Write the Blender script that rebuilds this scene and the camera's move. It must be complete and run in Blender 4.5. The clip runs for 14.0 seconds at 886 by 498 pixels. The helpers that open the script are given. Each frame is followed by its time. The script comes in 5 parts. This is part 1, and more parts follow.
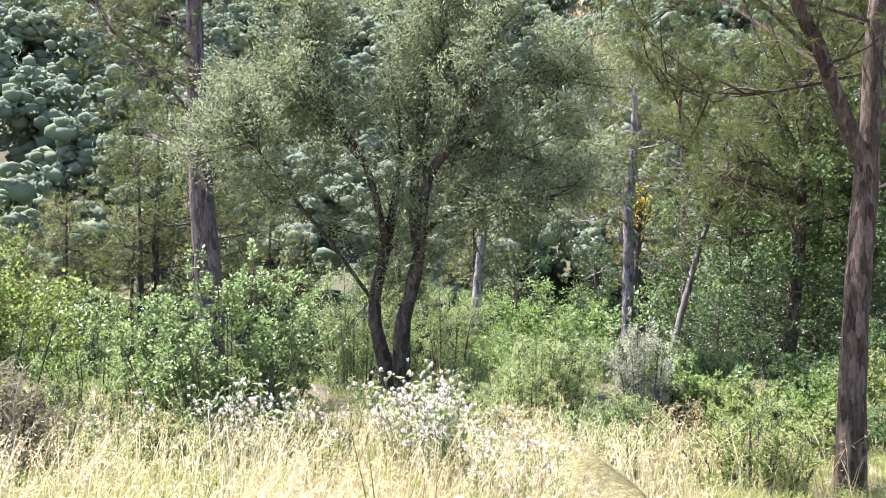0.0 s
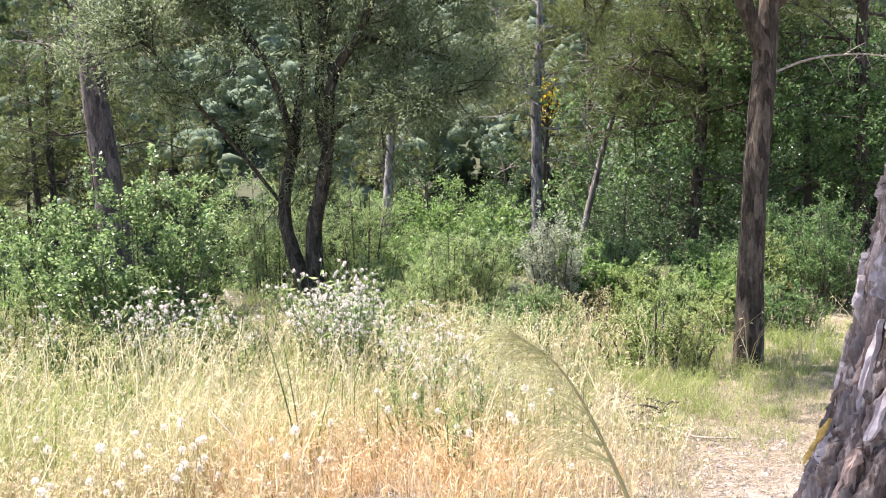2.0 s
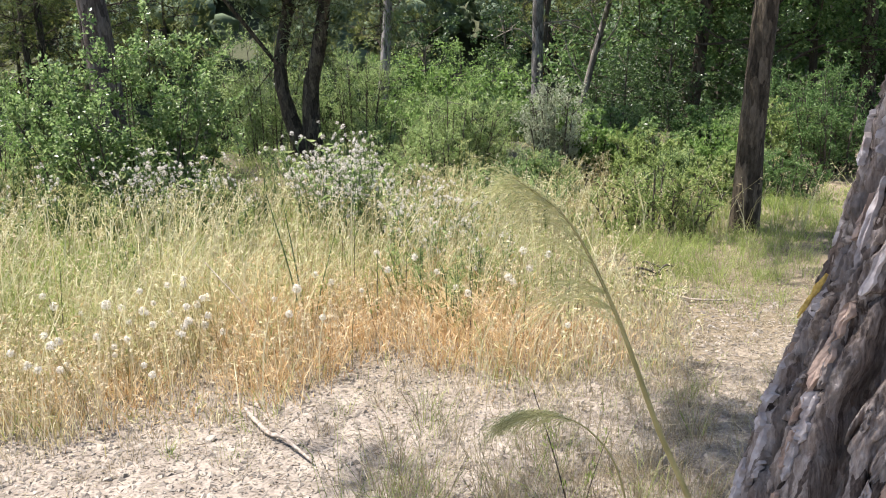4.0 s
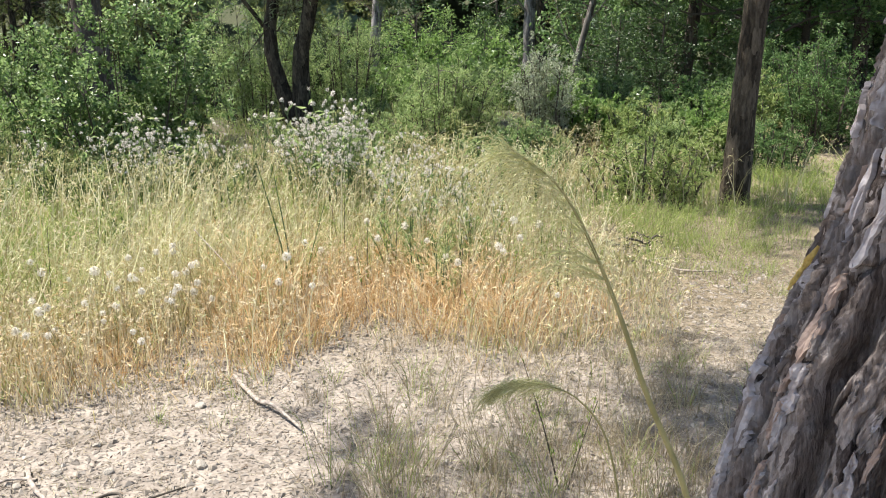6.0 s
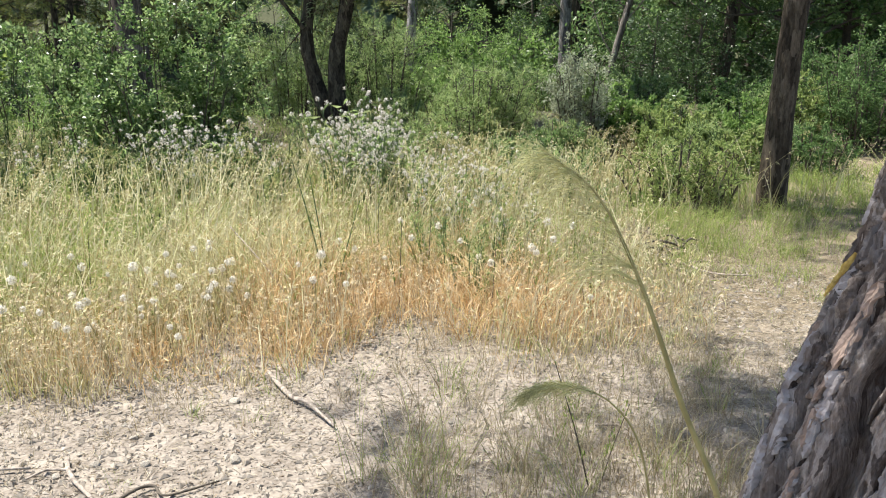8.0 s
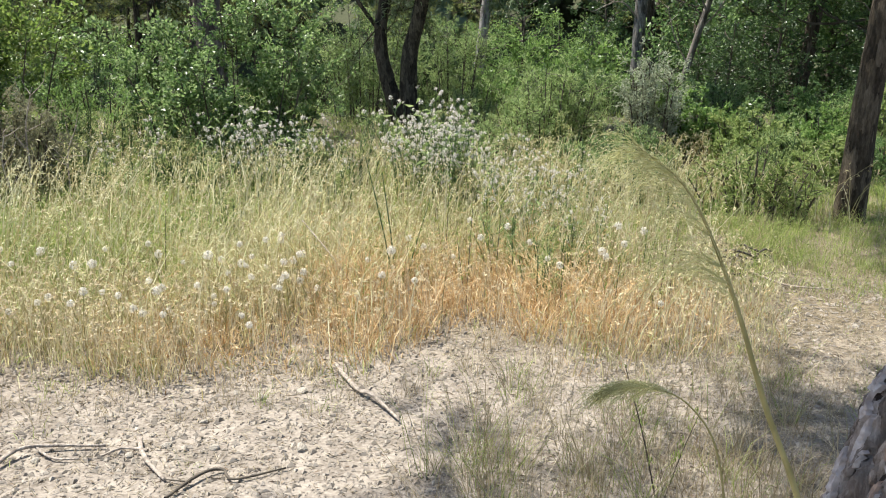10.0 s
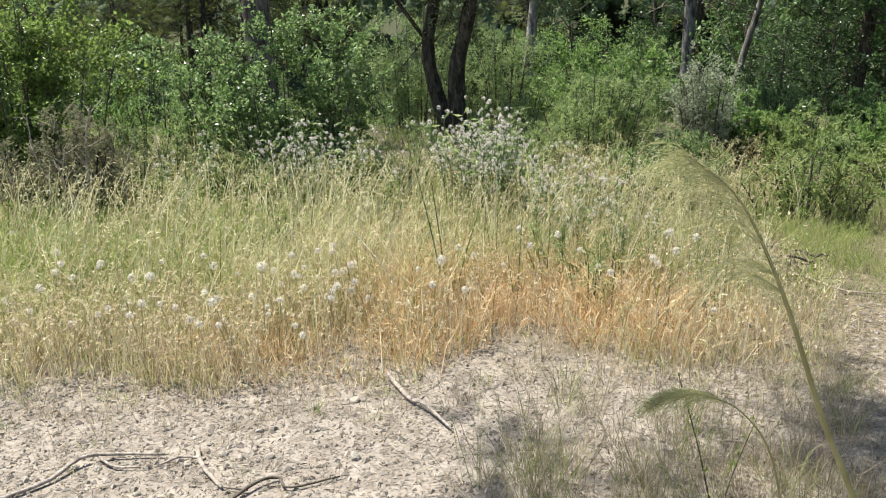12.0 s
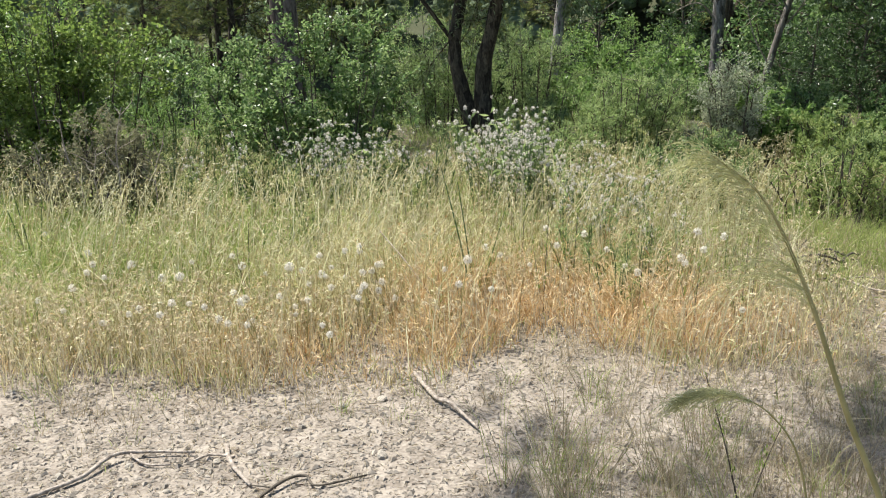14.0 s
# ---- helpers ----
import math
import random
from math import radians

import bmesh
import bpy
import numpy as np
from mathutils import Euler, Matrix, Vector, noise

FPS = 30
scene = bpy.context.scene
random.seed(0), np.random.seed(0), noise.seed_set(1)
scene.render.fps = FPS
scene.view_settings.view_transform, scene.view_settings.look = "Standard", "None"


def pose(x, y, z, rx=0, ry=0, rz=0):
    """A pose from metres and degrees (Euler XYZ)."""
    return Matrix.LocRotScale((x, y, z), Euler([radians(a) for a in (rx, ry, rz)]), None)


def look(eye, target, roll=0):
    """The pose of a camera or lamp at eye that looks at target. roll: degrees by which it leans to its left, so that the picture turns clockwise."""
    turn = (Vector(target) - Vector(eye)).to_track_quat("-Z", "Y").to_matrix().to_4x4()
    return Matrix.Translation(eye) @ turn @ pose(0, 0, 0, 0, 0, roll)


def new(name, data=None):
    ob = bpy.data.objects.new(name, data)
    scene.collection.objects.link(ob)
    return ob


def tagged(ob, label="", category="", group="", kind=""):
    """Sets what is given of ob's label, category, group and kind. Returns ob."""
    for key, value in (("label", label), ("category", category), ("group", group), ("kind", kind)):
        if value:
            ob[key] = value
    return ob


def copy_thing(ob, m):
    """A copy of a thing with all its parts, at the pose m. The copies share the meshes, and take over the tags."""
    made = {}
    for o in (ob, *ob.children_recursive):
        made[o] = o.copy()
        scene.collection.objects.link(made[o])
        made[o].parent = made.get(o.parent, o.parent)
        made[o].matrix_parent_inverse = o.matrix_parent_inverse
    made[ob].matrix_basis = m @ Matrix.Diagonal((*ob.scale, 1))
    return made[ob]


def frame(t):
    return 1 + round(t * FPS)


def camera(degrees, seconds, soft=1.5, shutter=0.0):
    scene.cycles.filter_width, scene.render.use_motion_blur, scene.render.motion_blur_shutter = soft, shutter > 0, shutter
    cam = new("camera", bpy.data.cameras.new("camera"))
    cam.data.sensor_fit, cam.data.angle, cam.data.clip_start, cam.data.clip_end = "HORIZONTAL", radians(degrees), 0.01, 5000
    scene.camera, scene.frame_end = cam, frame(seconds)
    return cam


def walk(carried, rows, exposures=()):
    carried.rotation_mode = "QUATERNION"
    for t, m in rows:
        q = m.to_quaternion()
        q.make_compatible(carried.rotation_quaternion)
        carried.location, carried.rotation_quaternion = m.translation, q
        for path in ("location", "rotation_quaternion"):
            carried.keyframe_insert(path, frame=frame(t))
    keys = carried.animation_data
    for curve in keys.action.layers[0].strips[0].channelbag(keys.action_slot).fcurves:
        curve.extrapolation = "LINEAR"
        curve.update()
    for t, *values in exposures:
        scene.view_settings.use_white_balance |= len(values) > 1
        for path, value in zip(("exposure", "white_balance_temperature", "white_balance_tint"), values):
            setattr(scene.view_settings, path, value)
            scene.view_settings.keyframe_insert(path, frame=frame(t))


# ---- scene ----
cam = camera(52.2, 14.0, soft=1.05)
# seconds, x, y, z, yaw, pitch, roll
ROWS = [
    (0.0, 0.014, -0.036, 1.507, 0.12, 1.64, 0.08),
    (0.5, 0.021, -0.032, 1.503, -0.66, 0.66, -0.37),
    (1.0, 0.022, -0.029, 1.497, -2.09, -0.47, -1.20),
    (1.5, 0.028, 0.009, 1.481, -4.08, -1.80, -1.32),
    (2.0, 0.020, -0.007, 1.475, -5.37, -4.70, -2.00),
    (2.5, 0.020, -0.005, 1.469, -5.42, -6.98, -2.18),
    (3.0, 0.015, -0.004, 1.460, -5.72, -9.34, -1.68),
    (3.5, 0.009, -0.009, 1.453, -5.23, -11.83, -1.72),
    (6.0, 0.003, 0.000, 1.450, -5.94, -15.10, -0.95),
    (6.5, 0.000, 0.000, 1.450, -5.83, -16.70, -1.37),
    (7.0, -0.002, -0.000, 1.452, -5.40, -15.96, -0.90),
    (7.5, -0.001, -0.007, 1.460, -4.70, -15.27, -0.85),
    (10.0, -0.035, -0.020, 1.441, 0.26, -14.90, 0.35),
    (10.5, -0.040, -0.023, 1.443, 1.20, -14.80, 0.02),
    (11.0, -0.037, -0.030, 1.445, 1.86, -14.81, -0.44),
    (11.5, -0.031, -0.039, 1.452, 2.45, -14.60, -0.90),
    (12.0, -0.035, -0.035, 1.448, 3.52, -14.34, -1.15),
    (12.5, -0.034, -0.040, 1.451, 4.17, -14.50, -0.95),
    (13.0, -0.034, -0.041, 1.449, 4.62, -14.53, -1.27),
    (13.5, -0.039, -0.040, 1.445, 4.94, -14.87, -1.48),
    (14.0, -0.030, -0.046, 1.451, 5.30, -14.31, -1.72),
]
EXPOSURES = [(0.0, 2.38, 6150, 30), (1.0, 2.32, 6200, 30), (2.0, 2.03, 6300, 23), (3.0, 1.7, 6400, 15), (3.6, 1.5, 6450, 14), (6.0, 1.36, 6500, 10), (14.0, 1.12, 6500, 7)]
walk(cam, [(t, pose(x, y, z, 0, 0, yaw) @ pose(0, 0, 0, 90 + pitch) @ pose(0, 0, 0, 0, 0, roll))
           for t, x, y, z, yaw, pitch, roll in ROWS], EXPOSURES)

# ---------------------------------------------------------------- light
SUN_AZ, SUN_EL = radians(-66), radians(63)      # from the left, high
world = bpy.data.worlds.new("sky")
scene.world = world
world.use_nodes = True
wn = world.node_tree.nodes
sky = wn.new("ShaderNodeTexSky")
sky.sky_type, sky.sun_disc = "NISHITA", False
sky.sun_elevation, sky.sun_rotation = SUN_EL, SUN_AZ
world.node_tree.links.new(sky.outputs[0], wn["Background"].inputs[0])
wn["Background"].inputs[1].default_value = 0.095
sun = new("sun", bpy.data.lights.new("sun", "SUN"))
sun.data.energy, sun.data.angle, sun.data.color = 5.0, radians(0.6), (1.0, 0.95, 0.88)
SUN_DIR = Vector((math.sin(SUN_AZ) * math.cos(SUN_EL), math.cos(SUN_AZ) * math.cos(SUN_EL), math.sin(SUN_EL)))
sun.matrix_world = look(SUN_DIR * 50, (0, 0, 0))


# ---------------------------------------------------------------- materials
def shader(name):
    m = bpy.data.materials.new(name)
    m.use_nodes = True
    t = m.node_tree
    return m, t, t.nodes, t.links, t.nodes["Principled BSDF"]


def ramp(nodes, stops):
    r = nodes.new("ShaderNodeValToRGB")
    e = r.color_ramp.elements
    while len(e) < len(stops):
        e.new(0.5)
    for i, (p, c) in enumerate(stops):
        e[i].position, e[i].color = p, (*c, 1)
    return r


def leaf_material(name, colours, through_light=0.35, rough=0.5, patch=0.35):
    """Foliage: each leaf takes its own tone; a slow noise shifts whole sprays."""
    m, t, n, l, b = shader(name)
    geo, rp = n.new("ShaderNodeNewGeometry"), ramp(n, [(i / (len(colours) - 1), c) for i, c in enumerate(colours)])
    co, no = n.new("ShaderNodeTexCoord"), n.new("ShaderNodeTexNoise")
    no.inputs["Scale"].default_value = 1.6
    no.inputs["Detail"].default_value = 3
    l.new(co.outputs["Object"], no.inputs["Vector"])
    mix = n.new("ShaderNodeMix")
    mix.inputs[0].default_value = patch
    l.new(geo.outputs["Random Per Island"], mix.inputs[2])
    l.new(no.outputs["Fac"], mix.inputs[3])
    l.new(mix.outputs[0], rp.inputs[0])
    l.new(rp.outputs[0], b.inputs["Base Color"])
    b.inputs["Roughness"].default_value = rough
    b.inputs["Specular IOR Level"].default_value = 0.5 if rough < 0.45 else 0.2
    tr, ms = n.new("ShaderNodeBsdfTranslucent"), n.new("ShaderNodeMixShader")
    l.new(rp.outputs[0], tr.inputs[0])
    ms.inputs[0].default_value = through_light
    l.new(b.outputs[0], ms.inputs[1])
    l.new(tr.outputs[0], ms.inputs[2])
    l.new(ms.outputs[0], n["Material Output"].inputs[0])
    return m


def bark_material(name, dark, mid, light, scale=14.0, stretch=0.22, bump=0.6, dist=0.02):
    """Rough bark: streaky grain along the stem, broken by warped flakes of uneven tone."""
    m, t, n, l, b = shader(name)
    co, mp = n.new("ShaderNodeTexCoord"), n.new("ShaderNodeMapping")
    mp.inputs["Scale"].default_value = (1, 1, stretch)
    l.new(co.outputs["Object"], mp.inputs[0])
    warp, vadd = n.new("ShaderNodeTexNoise"), n.new("ShaderNodeVectorMath")
    warp.inputs["Scale"].default_value, warp.inputs["Detail"].default_value = scale * 0.8, 5
    l.new(mp.outputs[0], warp.inputs["Vector"])
    vadd.operation = "MULTIPLY_ADD"
    vadd.inputs[1].default_value = (2.2 / scale,) * 3
    l.new(warp.outputs["Color"], vadd.inputs[0])
    l.new(mp.outputs[0], vadd.inputs[2])
    vo, fine = n.new("ShaderNodeTexVoronoi"), n.new("ShaderNodeTexNoise")
    vo.inputs["Scale"].default_value = scale
    l.new(vadd.outputs[0], vo.inputs["Vector"])
    fine.inputs["Scale"].default_value, fine.inputs["Detail"].default_value = scale * 2.5, 7
    fine.inputs["Roughness"].default_value = 0.65
    l.new(mp.outputs[0], fine.inputs["Vector"])
    tone = n.new("ShaderNodeSeparateColor")
    l.new(vo.outputs["Color"], tone.inputs[0])
    mix = n.new("ShaderNodeMix")
    mix.inputs[0].default_value = 0.7
    l.new(tone.outputs[0], mix.inputs[2])
    l.new(fine.outputs["Fac"], mix.inputs[3])
    rp = ramp(n, [(0.32, dark), (0.52, mid), (0.72, light)])
    l.new(mix.outputs[0], rp.inputs[0])
    l.new(rp.outputs[0], b.inputs["Base Color"])
    b.inputs["Roughness"].default_value = 0.9
    b.inputs["Specular IOR Level"].default_value = 0.2
    bp = n.new("ShaderNodeBump")
    bp.inputs["Strength"].default_value, bp.inputs["Distance"].default_value = bump, dist
    l.new(mix.outputs[0], bp.inputs["Height"])
    l.new(bp.outputs[0], b.inputs["Normal"])
    return m


def plain_material(name, c1, c2, scale=30.0, rough=0.85, bump=0.3):
    m, t, n, l, b = shader(name)
    co, no = n.new("ShaderNodeTexCoord"), n.new("ShaderNodeTexNoise")
    no.inputs["Scale"].default_value, no.inputs["Detail"].default_value = scale, 5
    l.new(co.outputs["Object"], no.inputs["Vector"])
    rp = ramp(n, [(0.3, c1), (0.7, c2)])
    l.new(no.outputs["Fac"], rp.inputs[0])
    l.new(rp.outputs[0], b.inputs["Base Color"])
    b.inputs["Roughness"].default_value = rough
    bp = n.new("ShaderNodeBump")
    bp.inputs["Strength"].default_value, bp.inputs["Distance"].default_value = bump, 0.01
    l.new(no.outputs["Fac"], bp.inputs["Height"])
    l.new(bp.outputs[0], b.inputs["Normal"])
    return m


def ground_material():
    """Pale trodden earth in front, straw litter under the meadow, dry tan soil up the hillside."""
    m, t, n, l, b = shader("earth")
    co = n.new("ShaderNodeTexCoord")
    big, mid, fine = (n.new("ShaderNodeTexNoise") for _ in range(3))
    for x, s in ((big, 0.9), (mid, 9.0), (fine, 70.0)):
        x.inputs["Scale"].default_value, x.inputs["Detail"].default_value = s, 6
        l.new(co.outputs["Object"], x.inputs["Vector"])
    pale = ramp(n, [(0.34, (0.10, 0.084, 0.066)), (0.47, (0.195, 0.166, 0.137)), (0.62, (0.30, 0.262, 0.218))])
    mix = n.new("ShaderNodeMix")
    mix.inputs[0].default_value = 0.5
    l.new(mid.outputs["Fac"], mix.inputs[2])
    l.new(fine.outputs["Fac"], mix.inputs[3])
    l.new(mix.outputs[0], pale.inputs[0])
    litter = ramp(n, [(0.3, (0.06, 0.05, 0.025)), (0.5, (0.155, 0.125, 0.085)), (0.75, (0.29, 0.24, 0.17))])
    l.new(mix.outputs[0], litter.inputs[0])
    sep = n.new("ShaderNodeSeparateXYZ")
    l.new(co.outputs["Object"], sep.inputs[0])
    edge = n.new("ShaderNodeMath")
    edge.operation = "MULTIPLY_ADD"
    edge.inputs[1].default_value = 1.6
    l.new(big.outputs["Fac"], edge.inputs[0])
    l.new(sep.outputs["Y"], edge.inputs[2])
    mr = n.new("ShaderNodeMapRange")
    mr.inputs["From Min"].default_value, mr.inputs["From Max"].default_value = 4.2, 5.0
    l.new(edge.outputs[0], mr.inputs[0])
    cm = n.new("ShaderNodeMix")
    cm.data_type = "RGBA"
    l.new(mr.outputs[0], cm.inputs[0])
    l.new(pale.outputs[0], cm.inputs[6])
    l.new(litter.outputs[0], cm.inputs[7])
    # Dark olive ground, blended in around y 11 to 14.
    wood_ground = ramp(n, [(0.3, (0.012, 0.017, 0.008)), (0.55, (0.03, 0.036, 0.017)), (0.8, (0.065, 0.068, 0.036))])
    l.new(mix.outputs[0], wood_ground.inputs[0])
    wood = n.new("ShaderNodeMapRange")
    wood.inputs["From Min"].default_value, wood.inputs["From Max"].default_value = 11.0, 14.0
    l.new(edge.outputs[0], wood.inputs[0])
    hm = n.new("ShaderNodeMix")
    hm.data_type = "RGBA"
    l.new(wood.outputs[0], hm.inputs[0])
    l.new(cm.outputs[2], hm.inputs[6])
    l.new(wood_ground.outputs[0], hm.inputs[7])
    scrub = ramp(n, [(0.3, (0.040, 0.050, 0.026)), (0.55, (0.075, 0.082, 0.048)), (0.8, (0.115, 0.112, 0.072))])
    l.new(mix.outputs[0], scrub.inputs[0])
    slope = n.new("ShaderNodeMapRange")
    slope.inputs["From Min"].default_value, slope.inputs["From Max"].default_value = 34.0, 38.0
    l.new(edge.outputs[0], slope.inputs[0])
    sm = n.new("ShaderNodeMix")
    sm.data_type = "RGBA"
    l.new(slope.outputs[0], sm.inputs[0])
    l.new(hm.outputs[2], sm.inputs[6])
    l.new(scrub.outputs[0], sm.inputs[7])
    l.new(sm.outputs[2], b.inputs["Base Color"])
    b.inputs["Roughness"].default_value = 0.95
    b.inputs["Specular IOR Level"].default_value = 0.15
    bp = n.new("ShaderNodeBump")
    bp.inputs["Strength"].default_value, bp.inputs["Distance"].default_value = 0.5, 0.015
    l.new(mix.outputs[0], bp.inputs["Height"])
    l.new(bp.outputs[0], b.inputs["Normal"])
    return m


EARTH = ground_material()
STRAW = leaf_material("straw_grass", [(0.175, 0.140, 0.055), (0.385, 0.335, 0.160), (0.545, 0.490, 0.272), (0.72, 0.675, 0.465), (0.370, 0.39, 0.150)], 0.45, 0.6, 0.15)
ORANGE = leaf_material("rusty_grass", [(0.220, 0.120, 0.048), (0.465, 0.298, 0.134), (0.635, 0.465, 0.245), (0.760, 0.635, 0.420), (0.450, 0.255, 0.097)], 0.42, 0.6, 0.15)
GREENGRASS = leaf_material("green_grass", [(0.085, 0.135, 0.028), (0.215, 0.285, 0.072), (0.400, 0.440, 0.155), (0.160, 0.235, 0.052)], 0.5, 0.55, 0.2)
GREYGRASS = leaf_material("grey_grass", [(0.17, 0.13, 0.08), (0.34, 0.275, 0.18), (0.50, 0.435, 0.31), (0.27, 0.235, 0.13), (0.21, 0.14, 0.09)], 0.4, 0.7, 0.2)
OLIVE = leaf_material("olive_leaves", [(0.058, 0.088, 0.030), (0.118, 0.160, 0.062), (0.262, 0.310, 0.185), (0.135, 0.158, 0.050)], 0.5, 0.5)
PINE = leaf_material("pine_needles", [(0.040, 0.064, 0.022), (0.090, 0.120, 0.038), (0.185, 0.200, 0.062)], 0.45, 0.5)
PINELIGHT = leaf_material("young_pine_needles", [(0.083, 0.109, 0.038), (0.160, 0.186, 0.058), (0.269, 0.269, 0.083)], 0.45, 0.5)
SHRUB = leaf_material("shrub_leaves", [(0.038, 0.080, 0.022), (0.112, 0.192, 0.055), (0.265, 0.350, 0.148), (0.125, 0.165, 0.055)], 0.55, 0.34)
SHRUBYELLOW = leaf_material("yellowish_leaves", [(0.047, 0.085, 0.018), (0.140, 0.209, 0.047), (0.272, 0.332, 0.095)], 0.58, 0.36)
WILLOW = leaf_material("feathery_leaves", [(0.092, 0.145, 0.045), (0.195, 0.276, 0.095), (0.340, 0.425, 0.180), (0.240, 0.230, 0.100)], 0.58, 0.5)
GREY = leaf_material("silver_leaves", [(0.125, 0.156, 0.086), (0.257, 0.296, 0.187), (0.421, 0.452, 0.328), (0.187, 0.172, 0.094)], 0.45, 0.55)
DEEP = leaf_material("deep_green_leaves", [(0.020, 0.044, 0.016), (0.050, 0.090, 0.031), (0.128, 0.190, 0.068)], 0.45, 0.4)
BRIGHT = leaf_material("bright_green_leaves", [(0.072, 0.133, 0.032), (0.170, 0.274, 0.072), (0.314, 0.418, 0.144)], 0.58, 0.42)
BROOM = leaf_material("yellow_broom_flowers", [(0.620, 0.450, 0.020), (0.800, 0.640, 0.050)], 0.35, 0.6)
# Leaf tones lifted and flattened to put distance haze into the colour.
FARWOOD = leaf_material("hazed_hillside_leaves", [(0.140, 0.190, 0.125), (0.185, 0.240, 0.150), (0.235, 0.290, 0.175)], 0.5, 0.95, 0.4)
HERB = leaf_material("meadow_herbs", [(0.12, 0.165, 0.05), (0.25, 0.30, 0.11), (0.42, 0.43, 0.20), (0.34, 0.30, 0.14)], 0.55, 0.55)
DRYHERB = leaf_material("half_dry_herbs", [(0.26, 0.24, 0.10), (0.44, 0.40, 0.20), (0.58, 0.53, 0.32), (0.28, 0.32, 0.13)], 0.5, 0.6)
OAKLEAF = leaf_material("oak_leaves", [(0.036, 0.080, 0.025), (0.105, 0.180, 0.058), (0.250, 0.350, 0.132)], 0.46, 0.45)
STRAWLITTER = leaf_material("straw_litter", [(0.20, 0.165, 0.115), (0.36, 0.31, 0.225), (0.48, 0.43, 0.33)], 0.3, 0.8, 0.2)
BROWNLITTER = leaf_material("brown_litter", [(0.12, 0.09, 0.065), (0.22, 0.17, 0.125), (0.33, 0.265, 0.195)], 0.1, 0.9, 0.2)
LICHEN = plain_material("yellow_lichen", (0.28, 0.18, 0.04), (0.52, 0.37, 0.10), 90, 0.95, 1.0)
DRYLEAF = leaf_material("dry_leaves", [(0.11, 0.11, 0.055), (0.25, 0.235, 0.15), (0.14, 0.17, 0.065)], 0.4, 0.7)
AIRY = leaf_material("airy_shrub_leaves", [(0.090, 0.140, 0.036), (0.185, 0.255, 0.075), (0.310, 0.375, 0.140), (0.270, 0.265, 0.110)], 0.55, 0.5)
BARK = bark_material("pine_bark", (0.018, 0.0138, 0.0095), (0.058, 0.046, 0.032), (0.132, 0.108, 0.080), 24, 0.25, 0.9)
OLIVEBARK = bark_material("olive_bark", (0.016, 0.013, 0.009), (0.052, 0.043, 0.030), (0.115, 0.098, 0.070), 28, 0.3, 0.8)
PALEBARK = bark_material("pale_bark", (0.07, 0.062, 0.056), (0.20, 0.183, 0.168), (0.36, 0.34, 0.315), 18, 0.25, 0.4)
BROWNBARK = bark_material("brown_bark", (0.045, 0.034, 0.028), (0.115, 0.090, 0.074), (0.21, 0.172, 0.146), 16, 0.25, 0.7)
GREYBARK = bark_material("grey_bark", (0.045, 0.04, 0.034), (0.125, 0.112, 0.098), (0.25, 0.23, 0.205), 18, 0.25, 0.4)
DEADWOOD = plain_material("dead_wood", (0.15, 0.12, 0.095), (0.43, 0.37, 0.31), 55, 0.9, 0.8)
TWIG = plain_material("twig_bark", (0.035, 0.028, 0.02), (0.1, 0.08, 0.058), 40)
GREENSTEM = plain_material("green_stalk", (0.05, 0.09, 0.03), (0.11, 0.16, 0.06), 30)
STRAWSTEM = plain_material("straw_stalk", (0.2, 0.175, 0.065), (0.32, 0.28, 0.12), 30)
STONE = plain_material("limestone", (0.22, 0.19, 0.15), (0.42, 0.38, 0.32), 25, 0.95, 0.5)
FLUFF = leaf_material("seed_fluff", [(0.60, 0.56, 0.48), (0.82, 0.79, 0.72)], 0.5, 0.8)
THISTLE = leaf_material("thistle_down", [(0.42, 0.36, 0.29), (0.72, 0.685, 0.625), (0.57, 0.49, 0.45)], 0.3, 0.8)


# ---------------------------------------------------------------- building blocks
rng = np.random.default_rng(7)


def unit(a):
    return a / np.maximum(np.linalg.norm(a, axis=-1, keepdims=True), 1e-9)


class Soup:
    """Collects triangles and quads and makes one mesh of them."""

    def __init__(self):
        self.v, self.t, self.q, self.n = [], [], [], 0

    def add(self, verts, tris=None, quads=None):
        verts = np.asarray(verts, dtype=np.float32).reshape(-1, 3)
        if tris is not None:
            self.t.append(np.asarray(tris, dtype=np.int32).reshape(-1, 3) + self.n)
        if quads is not None:
            self.q.append(np.asarray(quads, dtype=np.int32).reshape(-1, 4) + self.n)
        self.v.append(verts)
        self.n += len(verts)
        return self

    def mesh(self, name, material, smooth=False):
        me = bpy.data.meshes.new(name)
        v = np.concatenate(self.v)
        t = np.concatenate(self.t) if self.t else np.zeros((0, 3), np.int32)
        q = np.concatenate(self.q) if self.q else np.zeros((0, 4), np.int32)
        me.vertices.add(len(v))
        me.vertices.foreach_set("co", v.ravel())
        me.loops.add(t.size + q.size)
        me.loops.foreach_set("vertex_index", np.concatenate([t.ravel(), q.ravel()]))
        me.polygons.add(len(t) + len(q))
        me.polygons.foreach_set("loop_start", np.concatenate([np.arange(len(t)) * 3, t.size + np.arange(len(q)) * 4]).astype(np.int32))
        me.polygons.foreach_set("use_smooth", np.full(len(t) + len(q), smooth))
        me.update(calc_edges=True)
        me.materials.append(material)
        return me


def thing(name, label, category, m=None, group="", kind=""):
    ob = new(name)
    ob.matrix_basis = m or Matrix()
    return tagged(ob, label, category, group, kind)


def part(name, soup, material, parent, label="", smooth=False, kind=""):
    ob = new(name, soup.mesh(name, material, smooth))
    ob.parent = parent
    return tagged(ob, label, kind=kind)


